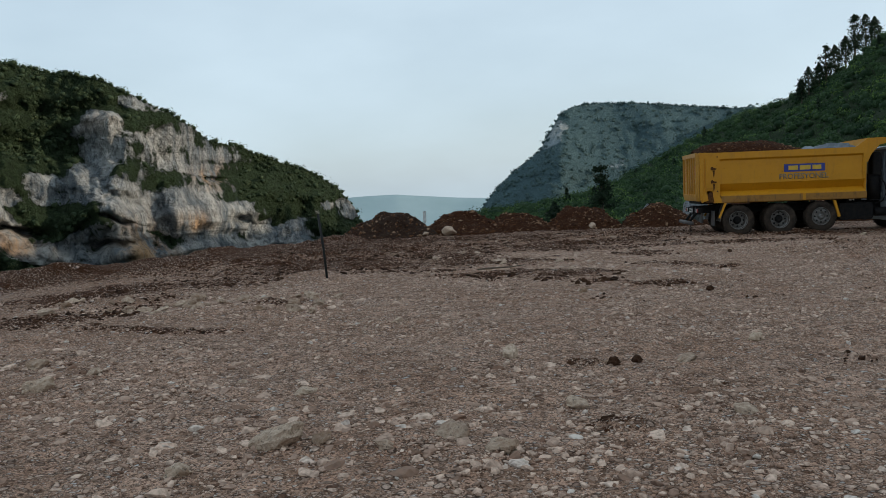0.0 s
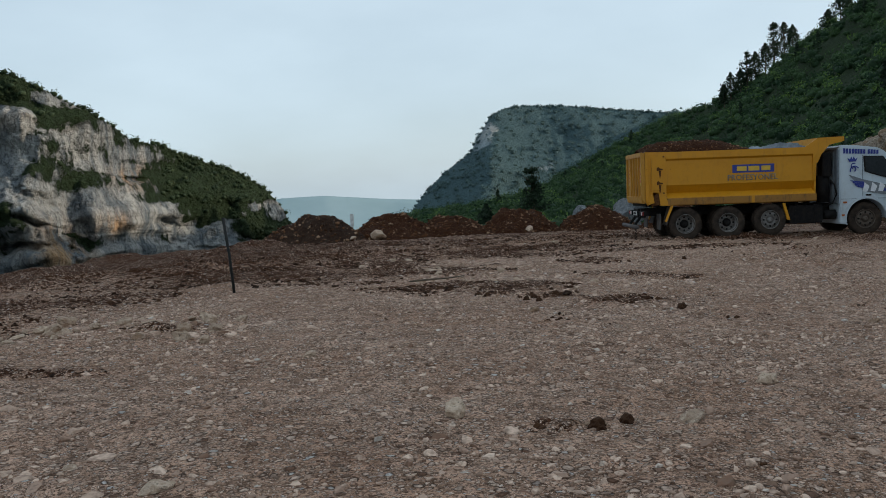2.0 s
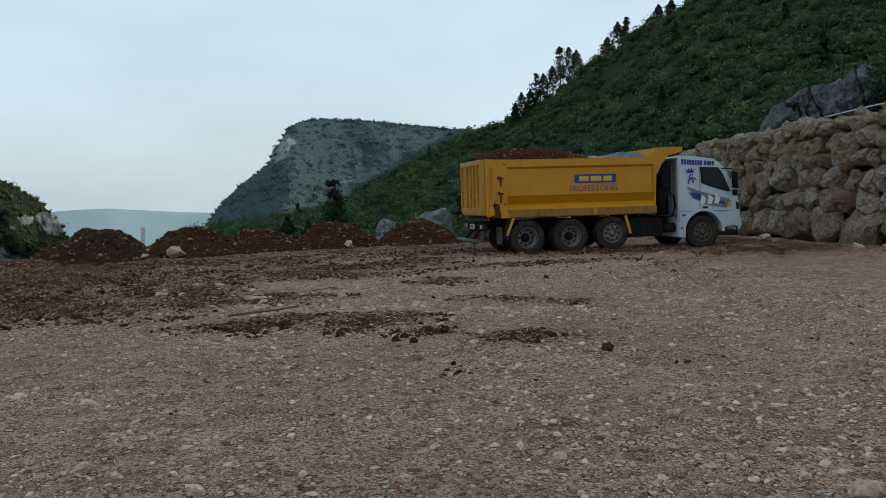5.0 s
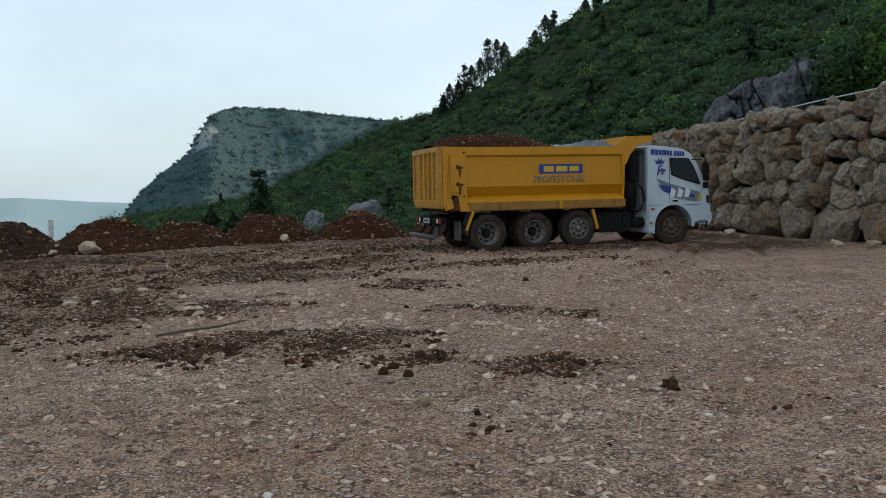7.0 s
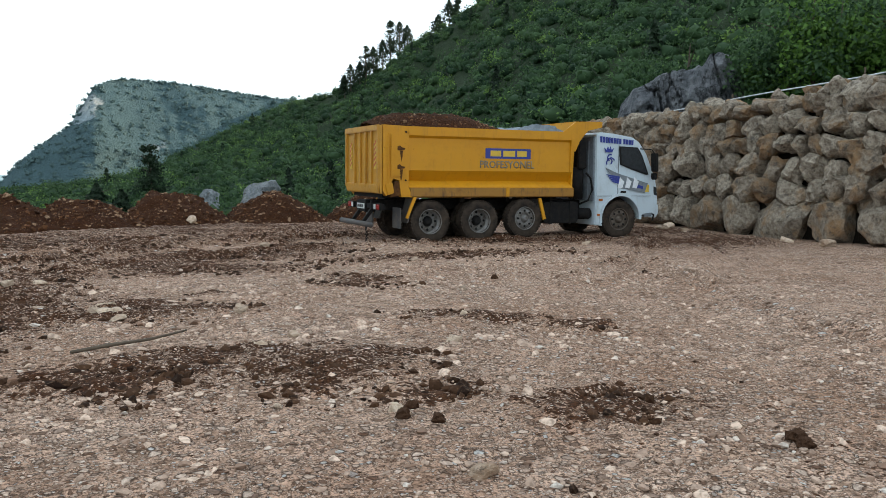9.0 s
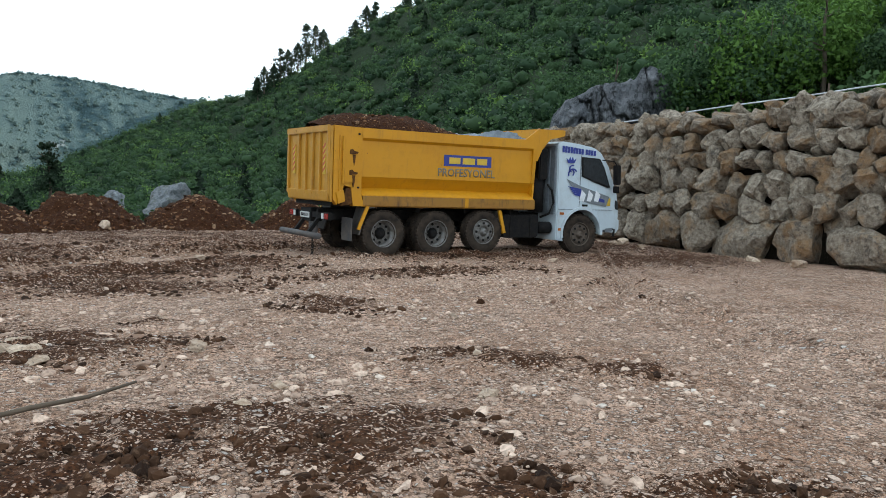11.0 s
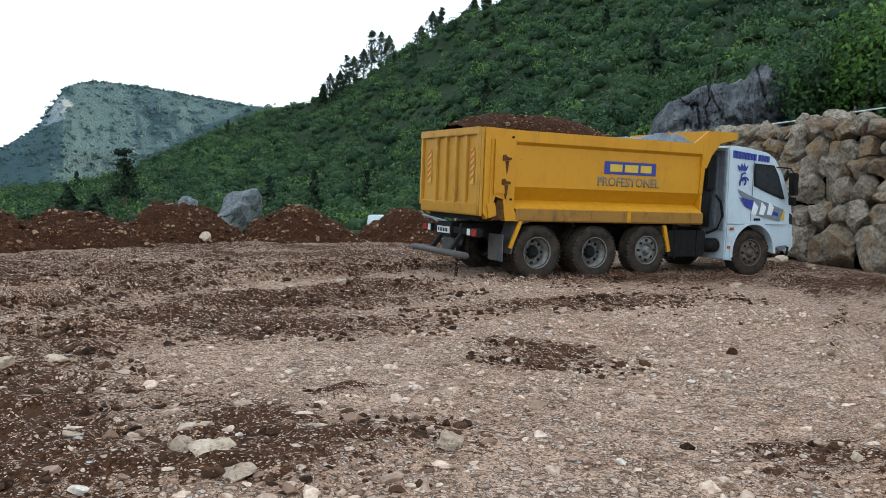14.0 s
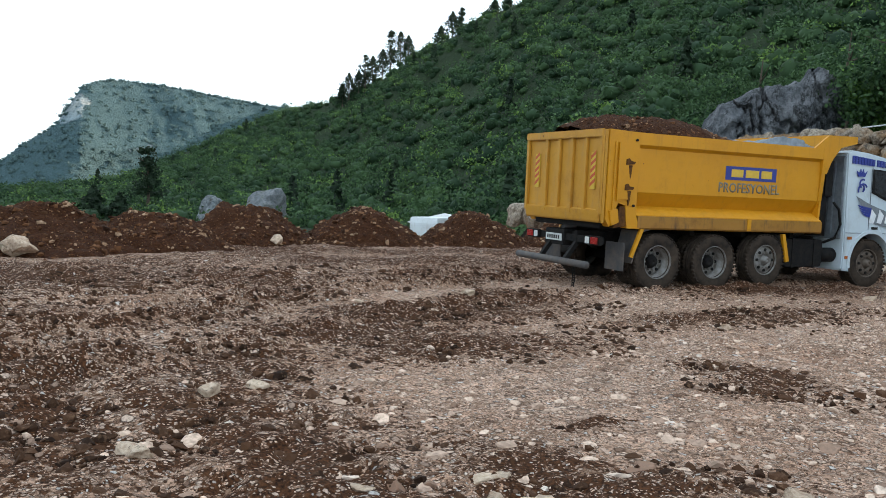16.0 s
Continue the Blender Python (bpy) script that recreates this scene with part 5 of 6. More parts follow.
def wheel(lorry, x, y, side, r, dish, double, rim_mat, z=None, steer=0, label=""):
    """A lorry wheel; side -1 is the right flank. dish: the rim lies deep in its tyre."""
    w = new("wheel")
    w.parent = lorry
    w.matrix_basis = pose(x, y, r if z is None else z, 0, 0, (0 if side < 0 else 180) + steer)
    hw = 0.15
    rings = [0.0, 0.33] if double else [0.0]
    for off in rings:
        prof = [(r * 0.53, off - hw * 0.8), (r * 0.60, off - hw), (r * 0.80, off - hw * 1.05), (r * 0.93, off - hw * 0.96), (r * 0.985, off - hw * 0.80), (r, off - hw * 0.62)]
        for g in (-0.4, 0.0, 0.4):
            prof += [(r, off + hw * (g - 0.08)), (r - 0.014, off + hw * (g - 0.06)), (r - 0.014, off + hw * (g + 0.06)), (r, off + hw * (g + 0.08))]
        prof += [(r, off + hw * 0.62), (r * 0.985, off + hw * 0.80), (r * 0.93, off + hw * 0.96), (r * 0.80, off + hw * 1.05), (r * 0.60, off + hw), (r * 0.53, off + hw * 0.8)]
        bm = lathe(prof, 56)
        # shoulder lugs
        for k in range(40):
            a = 2 * math.pi * k / 40
            for s in (-1, 1):
                m = Matrix.Rotation(-a, 4, 'Y') @ Matrix.Translation((r - 0.012, off + s * hw * 0.80, 0))
                bmesh.ops.create_cube(bm, size=1, matrix=m @ Matrix.Diagonal((0.026, hw * 0.42, 0.05, 1)))
        part("tyre", bm, M_RUBBER, w, "dusty worn black rubber tyre", True)
    R = r * 0.55
    face = 0.05 if dish else -0.11
    prof = [(R, -hw * 0.95), (R + 0.02, -hw * 1.02), (R + 0.02, -hw * 0.85), (R - 0.015, -hw * 0.7), (R * 0.93, face + 0.02), (R * 0.90, face), (R * 0.45, face - (0.0 if dish else 0.035)), (R * 0.40, face + 0.03), (R * 0.8, face + 0.05), (R, 0.1)]
    rim = part("rim", lathe(prof, 40), rim_mat, w, "", True)
    for k in range(8):
        a = 2 * math.pi * k / 8
        bm = bmesh.new()
        bmesh.ops.create_cone(bm, cap_ends=True, segments=12, radius1=R * 0.105, radius2=R * 0.105, depth=0.02, matrix=Matrix.Translation((R * 0.72 * math.cos(a), face - (0.004 if dish else 0.022), R * 0.72 * math.sin(a))) @ Matrix.Rotation(radians(90), 4, 'X'))
        part("hand_hole", bm, M_BLACK, rim)
    prof = [(0.001, face - 0.10), (R * 0.20, face - 0.10), (R * 0.26, face - 0.07), (R * 0.30, face - 0.01), (R * 0.44, face - 0.005), (R * 0.44, face + 0.05), (0.001, face + 0.05)] if not dish else \
        [(0.001, face - 0.09), (R * 0.30, face - 0.09), (R * 0.38, face - 0.05), (R * 0.46, face + 0.0), (R * 0.46, face + 0.06), (0.001, face + 0.06)]
    hub = part("hub", lathe(prof, 24), M_BLACK if dish else rim_mat, w, "", True)
    for k in range(10):
        a = 2 * math.pi * k / 10
        bm = bmesh.new()
        bmesh.ops.create_cone(bm, cap_ends=True, segments=6, radius1=0.017, radius2=0.015, depth=0.045, matrix=Matrix.Translation((R * 0.52 * math.cos(a), face - 0.02, R * 0.52 * math.sin(a))) @ Matrix.Rotation(radians(90), 4, 'X'))
        part("wheel_nut", bm, rim_mat, hub)
    return w


def tipper():
    T = thing("tipper_lorry", pose(6.70, 29.66, -0.03, 0, 0, -0.2), "dusty four-axle tipper lorry, yellow body and white cab, parked on gravel", "lorry")
    # running gear
    part("chassis_rail", boxes(((-1.25, -0.46, 0.78), (6.3, -0.36, 1.02)), bevel=0.01), M_BLACK, T)
    part("chassis_rail", boxes(((-1.25, 0.36, 0.78), (6.3, 0.46, 1.02)), bevel=0.01), M_BLACK, T)
    for x in (-1.1, 0.7, 2.0, 3.4, 4.5):
        part("cross_member", boxes(((x, -0.37, 0.8), (x + 0.12, 0.37, 0.98))), M_BLACK, T)
    for x, z in ((0.0, 0.52), (1.34, 0.52), (2.64, 0.56), (5.62, 0.52)):
        part("axle", tube([(x, -0.9, z), (x, 0.9, z)], 0.085, 12), M_BLACK, T, "", True)
    for x in (0.0, 1.34):
        for s in (-1, 1):
            wheel(T, x, s * 1.07, s, 0.52, True, True, M_RIM)
    for s in (-1, 1):
        wheel(T, 2.64, s * 1.07, s, 0.50, False, False, M_RIM, 0.57)
        wheel(T, 5.62, s * 1.03, s, 0.505, False, False, M_RIM_BROWN, None, -5)
        # tank, battery box and air bottles
        part("fuel_tank", prism([(3.25, 0.5), (3.29, 0.42), (4.28, 0.42), (4.32, 0.5), (4.32, 0.93), (4.28, 0.98), (3.29, 0.98), (3.25, 0.93)], s * 0.62, s * 1.12, 0.015), M_BLACK, T)
        part("air_bottle", tube([(4.4, s * 0.95, 0.66), (4.76, s * 0.95, 0.66)], 0.15, 16), M_BLACK, T, "", True)
        part("tank_strap", boxes(((3.45, min(s * 0.6, s * 1.135), 0.405), (3.5, max(s * 0.6, s * 1.135), 0.995))), M_BLACK, T)
        part("tank_strap", boxes(((4.05, min(s * 0.6, s * 1.135), 0.405), (4.1, max(s * 0.6, s * 1.135), 0.995))), M_BLACK, T)
        # mudguards
        y0, y1 = (-1.24, -0.72) if s < 0 else (0.72, 1.24)
        part("mudguard", prism([(-0.62, 0.50), (-0.46, 1.08), (-0.20, 1.14), (-0.20, 1.11), (-0.44, 1.05), (-0.59, 0.50)], y0, y1), M_MUD, T, "mud-caked black mudguard")
        part("mudguard_edge", prism([(-0.66, 0.62), (-0.46, 1.12), (-0.38, 1.12), (-0.60, 0.60)], y0 - 0.02 if s < 0 else y1 - 0.03, y0 + 0.03 if s < 0 else y1 + 0.02), M_YELLOW, T, "yellow painted mudguard edge")
        part("mudflap", boxes(((-0.80, y0, 0.36), (-0.77, y1, 0.86)), bevel=0.006), M_MUD, T, "dusty grey rubber mudflap")
        part("mudguard_edge", prism([(3.02, 1.08), (3.10, 1.08), (3.25, 0.55), (3.17, 0.53)], y0 - 0.01 if s < 0 else y1 - 0.05, y0 + 0.05 if s < 0 else y1 + 0.01), M_YELLOW, T, "yellow painted mudguard edge")
        part("mudguard", prism([(3.04, 1.06), (3.07, 1.06), (3.21, 0.56), (3.18, 0.56)], y0 + 0.05, y1 - 0.05), M_MUD, T, "mud-caked black mudguard")
        # tail lamps
        lamp = part("tail_lamp", boxes(((-1.30, s * 0.98 - 0.20, 0.80), (-1.20, s * 0.98 + 0.20, 0.96)), bevel=0.015), M_BLACK, T)
        part("red_lens", boxes(((-1.315, s * 1.06 - 0.10, 0.82), (-1.30, s * 1.06 + 0.10, 0.94)), bevel=0.006), M_RED, lamp, "red lamp lens")
        part("clear_lens", boxes(((-1.315, s * 0.85 - 0.06, 0.82), (-1.30, s * 0.85 + 0.06, 0.94)), bevel=0.006), M_PLATE, lamp, "clear reversing lamp lens")
        part("bumper_bracket", prism([(-1.25, 0.82), (-1.15, 0.82), (-1.42, 0.46), (-1.52, 0.46)], s * 0.40 - 0.04, s * 0.40 + 0.04), M_BLACK, T)
    part("rear_bumper", tube([(-1.50, -1.15, 0.46), (-1.50, 1.15, 0.46)], 0.065, 10), M_MUD, T, "dusty round steel under-run bar", True)
    part("lamp_beam", boxes(((-1.24, -1.15, 0.82), (-1.16, 1.15, 0.94))), M_BLACK, T)
    plate = part("number_plate", boxes(((-1.30, -0.02, 0.80), (-1.275, 0.50, 0.93)), bevel=0.004), M_PLATE, T, "white number plate")
    part("plate_box", boxes(((-1.27, -0.08, 0.72), (-1.0, 0.56, 1.02)), bevel=0.01), M_BLACK, T)
    for k in range(6):
        part("plate_bar", boxes(((-1.303, 0.04 + k * 0.072, 0.83), (-1.299, 0.085 + k * 0.072, 0.90))), M_BLACK, plate)
    for k in range(9):
        bm = lathe([(0.022, -0.006), (0.034, -0.006), (0.034, 0.006), (0.022, 0.006)], 10)
        part("chain_link", bm, M_BLACK, T, "", True, pose(-1.48, -0.75 + 0.012 * math.sin(k), 0.40 - 0.045 * k, 0, 0, 90 * (k % 2)))
    # body
    B = new("tipping_body")
    B.parent = T
    tagged(B, "yellow steel tipping body with rust-stained ribs")
    prof = [(-1.27, 2.80), (-1.27, 2.58), (-1.205, 2.53), (-1.205, 1.76), (-1.03, 1.51), (-1.08, 1.49), (-1.27, 1.36), (-1.27, 1.12), (-1.20, 1.10), (-1.15, 1.14), (-1.15, 1.34), (-0.98, 1.50), (-1.13, 1.78), (-1.13, 2.80)]
    for s in (1, -1):
        def flank(sec, x0, x1, sign=s):
            bm = bmesh.new()
            a = [bm.verts.new((x0, sign * y, z)) for y, z in sec]
            b = [bm.verts.new((x1, sign * y, z)) for y, z in sec]
            bm.faces.new(a)
            bm.faces.new(b[::-1])
            for i in range(len(a)):
                bm.faces.new((a[i - 1], a[i], b[i], b[i - 1]))
            bmesh.ops.recalc_face_normals(bm, faces=bm.faces)
            return bm
        side = part("side_panel", flank([(-1.205, 2.55), (-1.205, 1.76), (-1.03, 1.51), (-0.98, 1.50), (-1.13, 1.78), (-1.13, 2.55)], -0.62, 4.05), M_YELLOW, B)
        part("top_rail", flank([(-1.27, 2.80), (-1.27, 2.59), (-1.205, 2.53), (-1.13, 2.53), (-1.13, 2.80)], -0.62, 4.02), M_YELLOW, B)
        part("sill", flank([(-1.035, 1.515), (-1.27, 1.36), (-1.27, 1.345), (-1.2, 1.34), (-0.99, 1.49)], -0.58, 4.03), M_YELLOW, B)
        part("sill_skirt", flank([(-1.27, 1.343), (-1.275, 1.14), (-1.25, 1.11), (-1.20, 1.11), (-1.20, 1.343)], -0.55, 4.06), M_SILL, B, "scuffed brown and yellow lower sill")
        yo = (-1.27, -1.10) if s > 0 else (1.10, 1.27)
        part("corner_post", prism([(-1.25, 2.82), (-0.60, 2.80), (-0.60, 1.36), (-0.50, 1.12), (-0.78, 1.12), (-0.84, 1.52), (-1.00, 1.56), (-1.16, 1.14), (-1.25, 1.26)], *yo), M_YELLOW, B)
        yp = (-1.30, -1.27) if s > 0 else (1.27, 1.30)
        part("latch_plate", prism([(-1.02, 2.56), (-0.74, 2.56), (-0.74, 1.62), (-1.02, 1.62)], *yp, 0.008), M_YELLOW, B)
        part("latch_plate_rib", prism([(-1.06, 2.60), (-1.02, 2.60), (-1.02, 1.60), (-1.06, 1.60)], yp[0] - 0.01, yp[1] + 0.01), M_YELLOW, B)
        for z in (2.22, 1.78):
            part("hinge_bracket", prism([(-0.90, z), (-0.72, z + 0.02), (-0.70, z + 0.06), (-0.80, z + 0.075), (-0.84, z + 0.12), (-0.90, z + 0.10)], yp[0] - 0.02, yp[1] + 0.015, 0.006), M_RUST, B, "rusty hinge bracket")
            part("rust_streak", prism([(-0.84, z), (-0.76, z), (-0.775, z - 0.16), (-0.80, z - 0.26), (-0.82, z - 0.14)], yp[0] - 0.003, yp[1] + 0.003), M_RUST, B, "rust streak below the bracket")
        part("lock_rod", tube([(-1.12, (yp[0] + yp[1]) / 2, 2.62), (-1.12, (yp[0] + yp[1]) / 2, 1.30)], 0.018, 6), M_YELLOW, B)
        part("lock_claw", prism([(-1.20, 1.42), (-1.02, 1.46), (-0.98, 1.22), (-1.14, 1.16)], yp[0] - 0.005, yp[1] + 0.01, 0.008), M_YELLOW, B)
        part("ram_mount", prism([(-0.94, 1.50), (-0.80, 1.50), (-0.74, 1.16), (-1.06, 1.12)], yo[0] + 0.02 if s > 0 else yo[0], yo[1] if s > 0 else yo[1] - 0.02, 0.01), M_RUST, B, "rusty recess plate behind the hinge")
        for zz in (2.66, 1.52):
            part("rust_bolt", tube([(-0.68, yp[0] - 0.004, zz), (-0.68, yp[1] + 0.004, zz)], 0.022, 8), M_BLACK, B)
        part("front_rib", flank([(-1.275, 2.80), (-1.275, 2.55), (-1.215, 1.76), (-1.045, 1.51), (-1.0, 1.50), (-1.14, 1.78), (-1.14, 2.80)], 3.96, 4.06), M_YELLOW, B)
        ys = (-1.26, -1.22) if s > 0 else (1.22, 1.26)
        part("headboard_cheek", prism([(3.72, 2.80), (4.10, 3.07), (4.92, 3.09), (4.92, 2.95), (4.46, 2.84), (4.22, 2.56), (4.10, 2.30), (4.02, 2.3), (4.02, 2.8)], *ys), M_YELLOW, B)
        part("skirt_patch", boxes(((2.05, ys[0] - 0.025, 1.13), (2.14, ys[1] + 0.0, 1.36))), M_YELLOW, B)
    part("headboard_roof", prism([(4.10, 3.075), (4.92, 3.095), (4.92, 3.06), (4.10, 3.04)], -1.22, 1.22), M_YELLOW, B)
    part("front_board", prism([(4.0, 1.2), (4.05, 1.2), (4.12, 3.05), (4.07, 3.05)], -1.2, 1.2), M_YELLOW, B)
    part("floor_panel", boxes(((-1.2, -1.05, 1.10), (4.02, 1.05, 1.20))), M_BLACK, B)
    for x in (-0.4, 0.9, 2.2, 3.5):
        part("floor_bearer", boxes(((x, -1.0, 1.0), (x + 0.1, 1.0, 1.10))), M_BLACK, B)
    G = part("tailgate", prism([(-1.32, 2.80), (-1.26, 2.80), (-1.26, 1.20), (-1.30, 1.20), (-1.32, 1.32)], -1.24, 1.24), M_YELLOW_TAIL, B, "faded yellow tailgate with upright ribs")
    for y in (-1.19, -0.74, -0.32, 0.10, 0.52, 1.19):
        part("rib", boxes(((-1.375, y - 0.045, 1.34), (-1.318, y + 0.045, 2.70)), bevel=0.01), M_YELLOW_TAIL, G)
    part("rib", boxes(((-1.385, -1.24, 2.68), (-1.318, 1.24, 2.82)), bevel=0.012), M_YELLOW_TAIL, G)
    part("rib", prism([(-1.375, 1.42), (-1.318, 1.44), (-1.318, 1.22), (-1.345, 1.22)], -1.20, 1.20, 0.008), M_YELLOW_TAIL, G)
    for y in (-0.96, 0.86):
        bd = part("marker_board", boxes(((-1.345, y - 0.075, 1.78), (-1.322, y + 0.075, 2.42)), bevel=0.004), M_GOLD, G, "red and yellow striped rear marker")
        for k in range(5):
            z = 1.82 + k * 0.12
            bm = bmesh.new()
            c = [(-1.348, y + 0.07, z), (-1.348, y - 0.07, z + 0.09), (-1.348, y - 0.07, z + 0.15), (-1.348, y + 0.07, z + 0.06)]
            v = [bm.verts.new(p) for p in c] + [bm.verts.new((p[0] + 0.004, p[1], p[2])) for p in c]
            for f in ((0, 1, 2, 3), (7, 6, 5, 4), (0, 4, 5, 1), (1, 5, 6, 2), (2, 6, 7, 3), (3, 7, 4, 0)):
                bm.faces.new([v[i] for i in f])
            bmesh.ops.recalc_face_normals(bm, faces=bm.faces)
            part("stripe", bm, M_MARK, bd)
    # lettering on both flanks: a badge drawn as plain bars, and the word below it
    for s in (-1, 1):
        m = pose(1.48, -1.207, 2.075) if s < 0 else pose(2.78, 1.207, 2.075, 0, 0, 180)
        badge = part("badge", boxes(((0, -0.004, 0), (1.30, 0.0, 0.255))), M_BLUE, B, "blue maker's badge with yellow bars", at=m)
        for x0, x1 in ((0.14, 0.44), (0.50, 0.84), (0.90, 1.18)):
            part("badge_bar", prism([(x0, 0.055), (x1, 0.055), (x1, 0.20), (x0, 0.20)], -0.009, -0.004, 0.002), M_GOLD, badge)
        part("lettering", text_bm("PROFESYONEL", 0.19, 1.56), M_GREYTXT, B, "worn grey lettering", at=pose(1.33, -1.208, 1.835) if s < 0 else pose(2.93, 1.208, 1.835, 0, 0, 180))
    # cab
    C = new("cab")
    C.parent = T
    tagged(C, "white forward-control cab with blue decals")
    shell = prism([(4.80, 1.02)] + [(4.80, 0.36), (5.04, 0.34)] + ring((5.62, 0.52), 0.615, 196, -2, 16) + [(6.36, 0.62), (6.80, 0.66), (6.90, 0.92), (6.88, 1.25), (6.80, 1.60), (6.46, 2.28), (6.22, 2.60), (5.98, 2.72), (5.4, 2.80), (4.95, 2.83), (4.80, 2.76)], -1.22, 1.22, 0.025)
    for v in shell.verts:
        if v.co.x > 6.0 and abs(v.co.y) > 0.5:
            v.co.y *= 1 - 0.05 * (v.co.x - 6.0)
        if v.co.z > 2.2:
            v.co.y *= 1 - 0.09 * (v.co.z - 2.2)
    part("shell", shell, M_WHITE, C)
    part("back_panel", boxes(((4.74, -1.14, 1.0), (4.80, 1.14, 2.70)), bevel=0.012), M_CABBACK, C, "grey ribbed back of the cab")
    for y in (-0.9, -0.45, 0.0, 0.45, 0.9):
        part("back_rib", boxes(((4.71, y - 0.06, 1.1), (4.745, y + 0.06, 2.6)), bevel=0.01), M_CABBACK, C)
    for s in (-1, 1):
        def on(outline, d0, d1, sign=s, top=1.22):
            return prism(outline, -(top + d1), -(top + d0)) if sign < 0 else prism(outline, top + d0, top + d1)
        win = part("door_window", on([(5.58, 2.44), (6.12, 2.42), (6.26, 2.22), (6.47, 1.76), (5.98, 1.88), (5.62, 2.00)], -0.02, 0.006, s, 1.205), M_PANE, C, "dark glossy side window")
        part("window_frame", on([(5.54, 2.47), (6.14, 2.45), (6.30, 2.23), (6.53, 1.72), (6.47, 1.71), (5.97, 1.85), (5.58, 1.98)], -0.03, 0.001, s, 1.205), M_BLACK, win)
        part("door_seam", on([(5.50, 2.50), (5.512, 2.50), (5.512, 1.14), (5.50, 1.14)], -0.01, 0.004), M_CABBACK, C)
        part("door_seam", on([(4.84, 1.142), (6.62, 1.142), (6.62, 1.130), (4.84, 1.130)], -0.01, 0.004), M_CABBACK, C)
        part("door_handle", on([(5.60, 1.22), (5.76, 1.22), (5.76, 1.27), (5.60, 1.27)], 0, 0.03), M_BLACK, C, "black door handle")
        part("fender", on(ring((5.62, 0.52), 0.69, 190, -2, 18) + ring((5.62, 0.52), 0.615, -2, 190, 18), -0.06, 0.022), M_WHITE, C)
        part("wheel_well", on(ring((5.62, 0.52), 0.60, 0, 180, 14), -0.9, -0.35), M_BLACK, C)
        part("corner_panel", on([(6.30, 1.10), (6.86, 1.02), (6.84, 0.94), (6.34, 0.80)], -0.02, 0.012, s, 1.17), M_WHITE, C)
        part("head_lamp", on([(6.70, 1.42), (6.84, 1.36), (6.86, 1.14), (6.76, 1.16)], -0.02, 0.010, s, 1.165), M_PANE, C, "dark headlamp glass")
        part("step_panel", on([(6.40, 0.78), (6.74, 0.80), (6.70, 0.58), (6.46, 0.56)], -0.1, 0.008, s, 1.16), M_CABBACK, C)
        part("amber_marker", on([(4.90, 1.06), (5.02, 1.06), (5.02, 1.00), (4.90, 1.00)], 0, 0.012), M_AMBER, C, "orange side marker")
        part("amber_marker", on([(4.86, 0.66), (4.98, 0.66), (4.98, 0.60), (4.86, 0.60)], 0, 0.012), M_AMBER, C, "orange side marker")
        mir = part("mirror", prism([(6.52, 2.30), (6.66, 2.30), (6.68, 1.80), (6.55, 1.80)], s * 1.36 - 0.09, s * 1.36 + 0.09, 0.02), M_BLACK, C, "black door mirror")
        part("mirror_arm", tube([(6.2, s * 1.12, 2.42), (6.5, s * 1.34, 2.40), (6.6, s * 1.36, 2.28)], 0.016, 6), M_BLACK, mir)
        part("small_mirror", prism([(6.53, 1.76), (6.65, 1.76), (6.65, 1.58), (6.55, 1.58)], s * 1.36 - 0.07, s * 1.36 + 0.07, 0.015), M_BLACK, mir)
        # decals: a silver wedge, blue flames, a slanted white badge, a yellow square
        part("silver_stripe", on([(5.06, 1.90), (5.50, 1.74), (6.50, 1.48), (6.40, 1.22), (5.60, 1.34)], 0.0, 0.004), M_SILVER, C, "silver swoosh decal")
        for k in range(4):
            part("blue_flame", on([(5.10 + 0.05 * k, 1.72 - 0.055 * k), (5.55, 1.66 - 0.05 * k), (5.55, 1.61 - 0.05 * k), (5.22 + 0.05 * k, 1.66 - 0.055 * k)], 0.004, 0.007), M_BLUE, C, "blue flame decal")
        for x0, x1 in ((5.50, 5.68), (5.74, 5.92), (5.98, 6.16)):
            part("badge_bar", on([(x0, 1.36), (x1 - 0.04, 1.34), (x1 + 0.03, 1.52), (x0 + 0.06, 1.64)], 0.005, 0.010), M_WHITE_DECAL, C, "white slanted badge bar")
        part("blue_flame", on([(6.14, 1.36), (6.34, 1.32), (6.34, 1.40), (6.16, 1.44)], 0.004, 0.007), M_BLUE, C, "blue flame decal")
        part("yellow_square", on([(6.26, 1.48), (6.56, 1.44), (6.56, 1.24), (6.26, 1.26)], 0.004, 0.010, s, 1.195), M_GOLD, C, "yellow square decal")
        # blue bars along the roof edge
        for k in range(12):
            x = 4.93 + 0.088 * k + (0.05 if k > 7 else 0)
            part("roof_bar", on([(x, 2.56 - 0.004 * k), (x + 0.058, 2.56 - 0.004 * k), (x + 0.058, 2.72 - 0.007 * k), (x, 2.72 - 0.007 * k)], -0.02, 0.005, s, 1.178), M_BLUE, C, "blue lettering bar")
        # crest: a crown over a curled plume
        part("crown_decal", on([(5.04, 2.42), (5.10, 2.30), (5.30, 2.30), (5.36, 2.42), (5.28, 2.36), (5.24, 2.46), (5.20, 2.36), (5.16, 2.46), (5.12, 2.36)], -0.01, 0.004, s, 1.205), M_BLUE, C, "blue crown decal")
        for a0, a1, r, cx, cz in ((60, 250, 0.10, 5.24, 2.16), (30, 200, 0.15, 5.26, 2.02), (-60, 100, 0.09, 5.22, 2.06)):
            part("plume_decal", on(ring((cx, cz), r, a0, a1, 9) + ring((cx, cz), r - 0.03, a1, a0, 9), -0.01, 0.004, s, 1.215), M_BLUE, C, "blue plume decal")
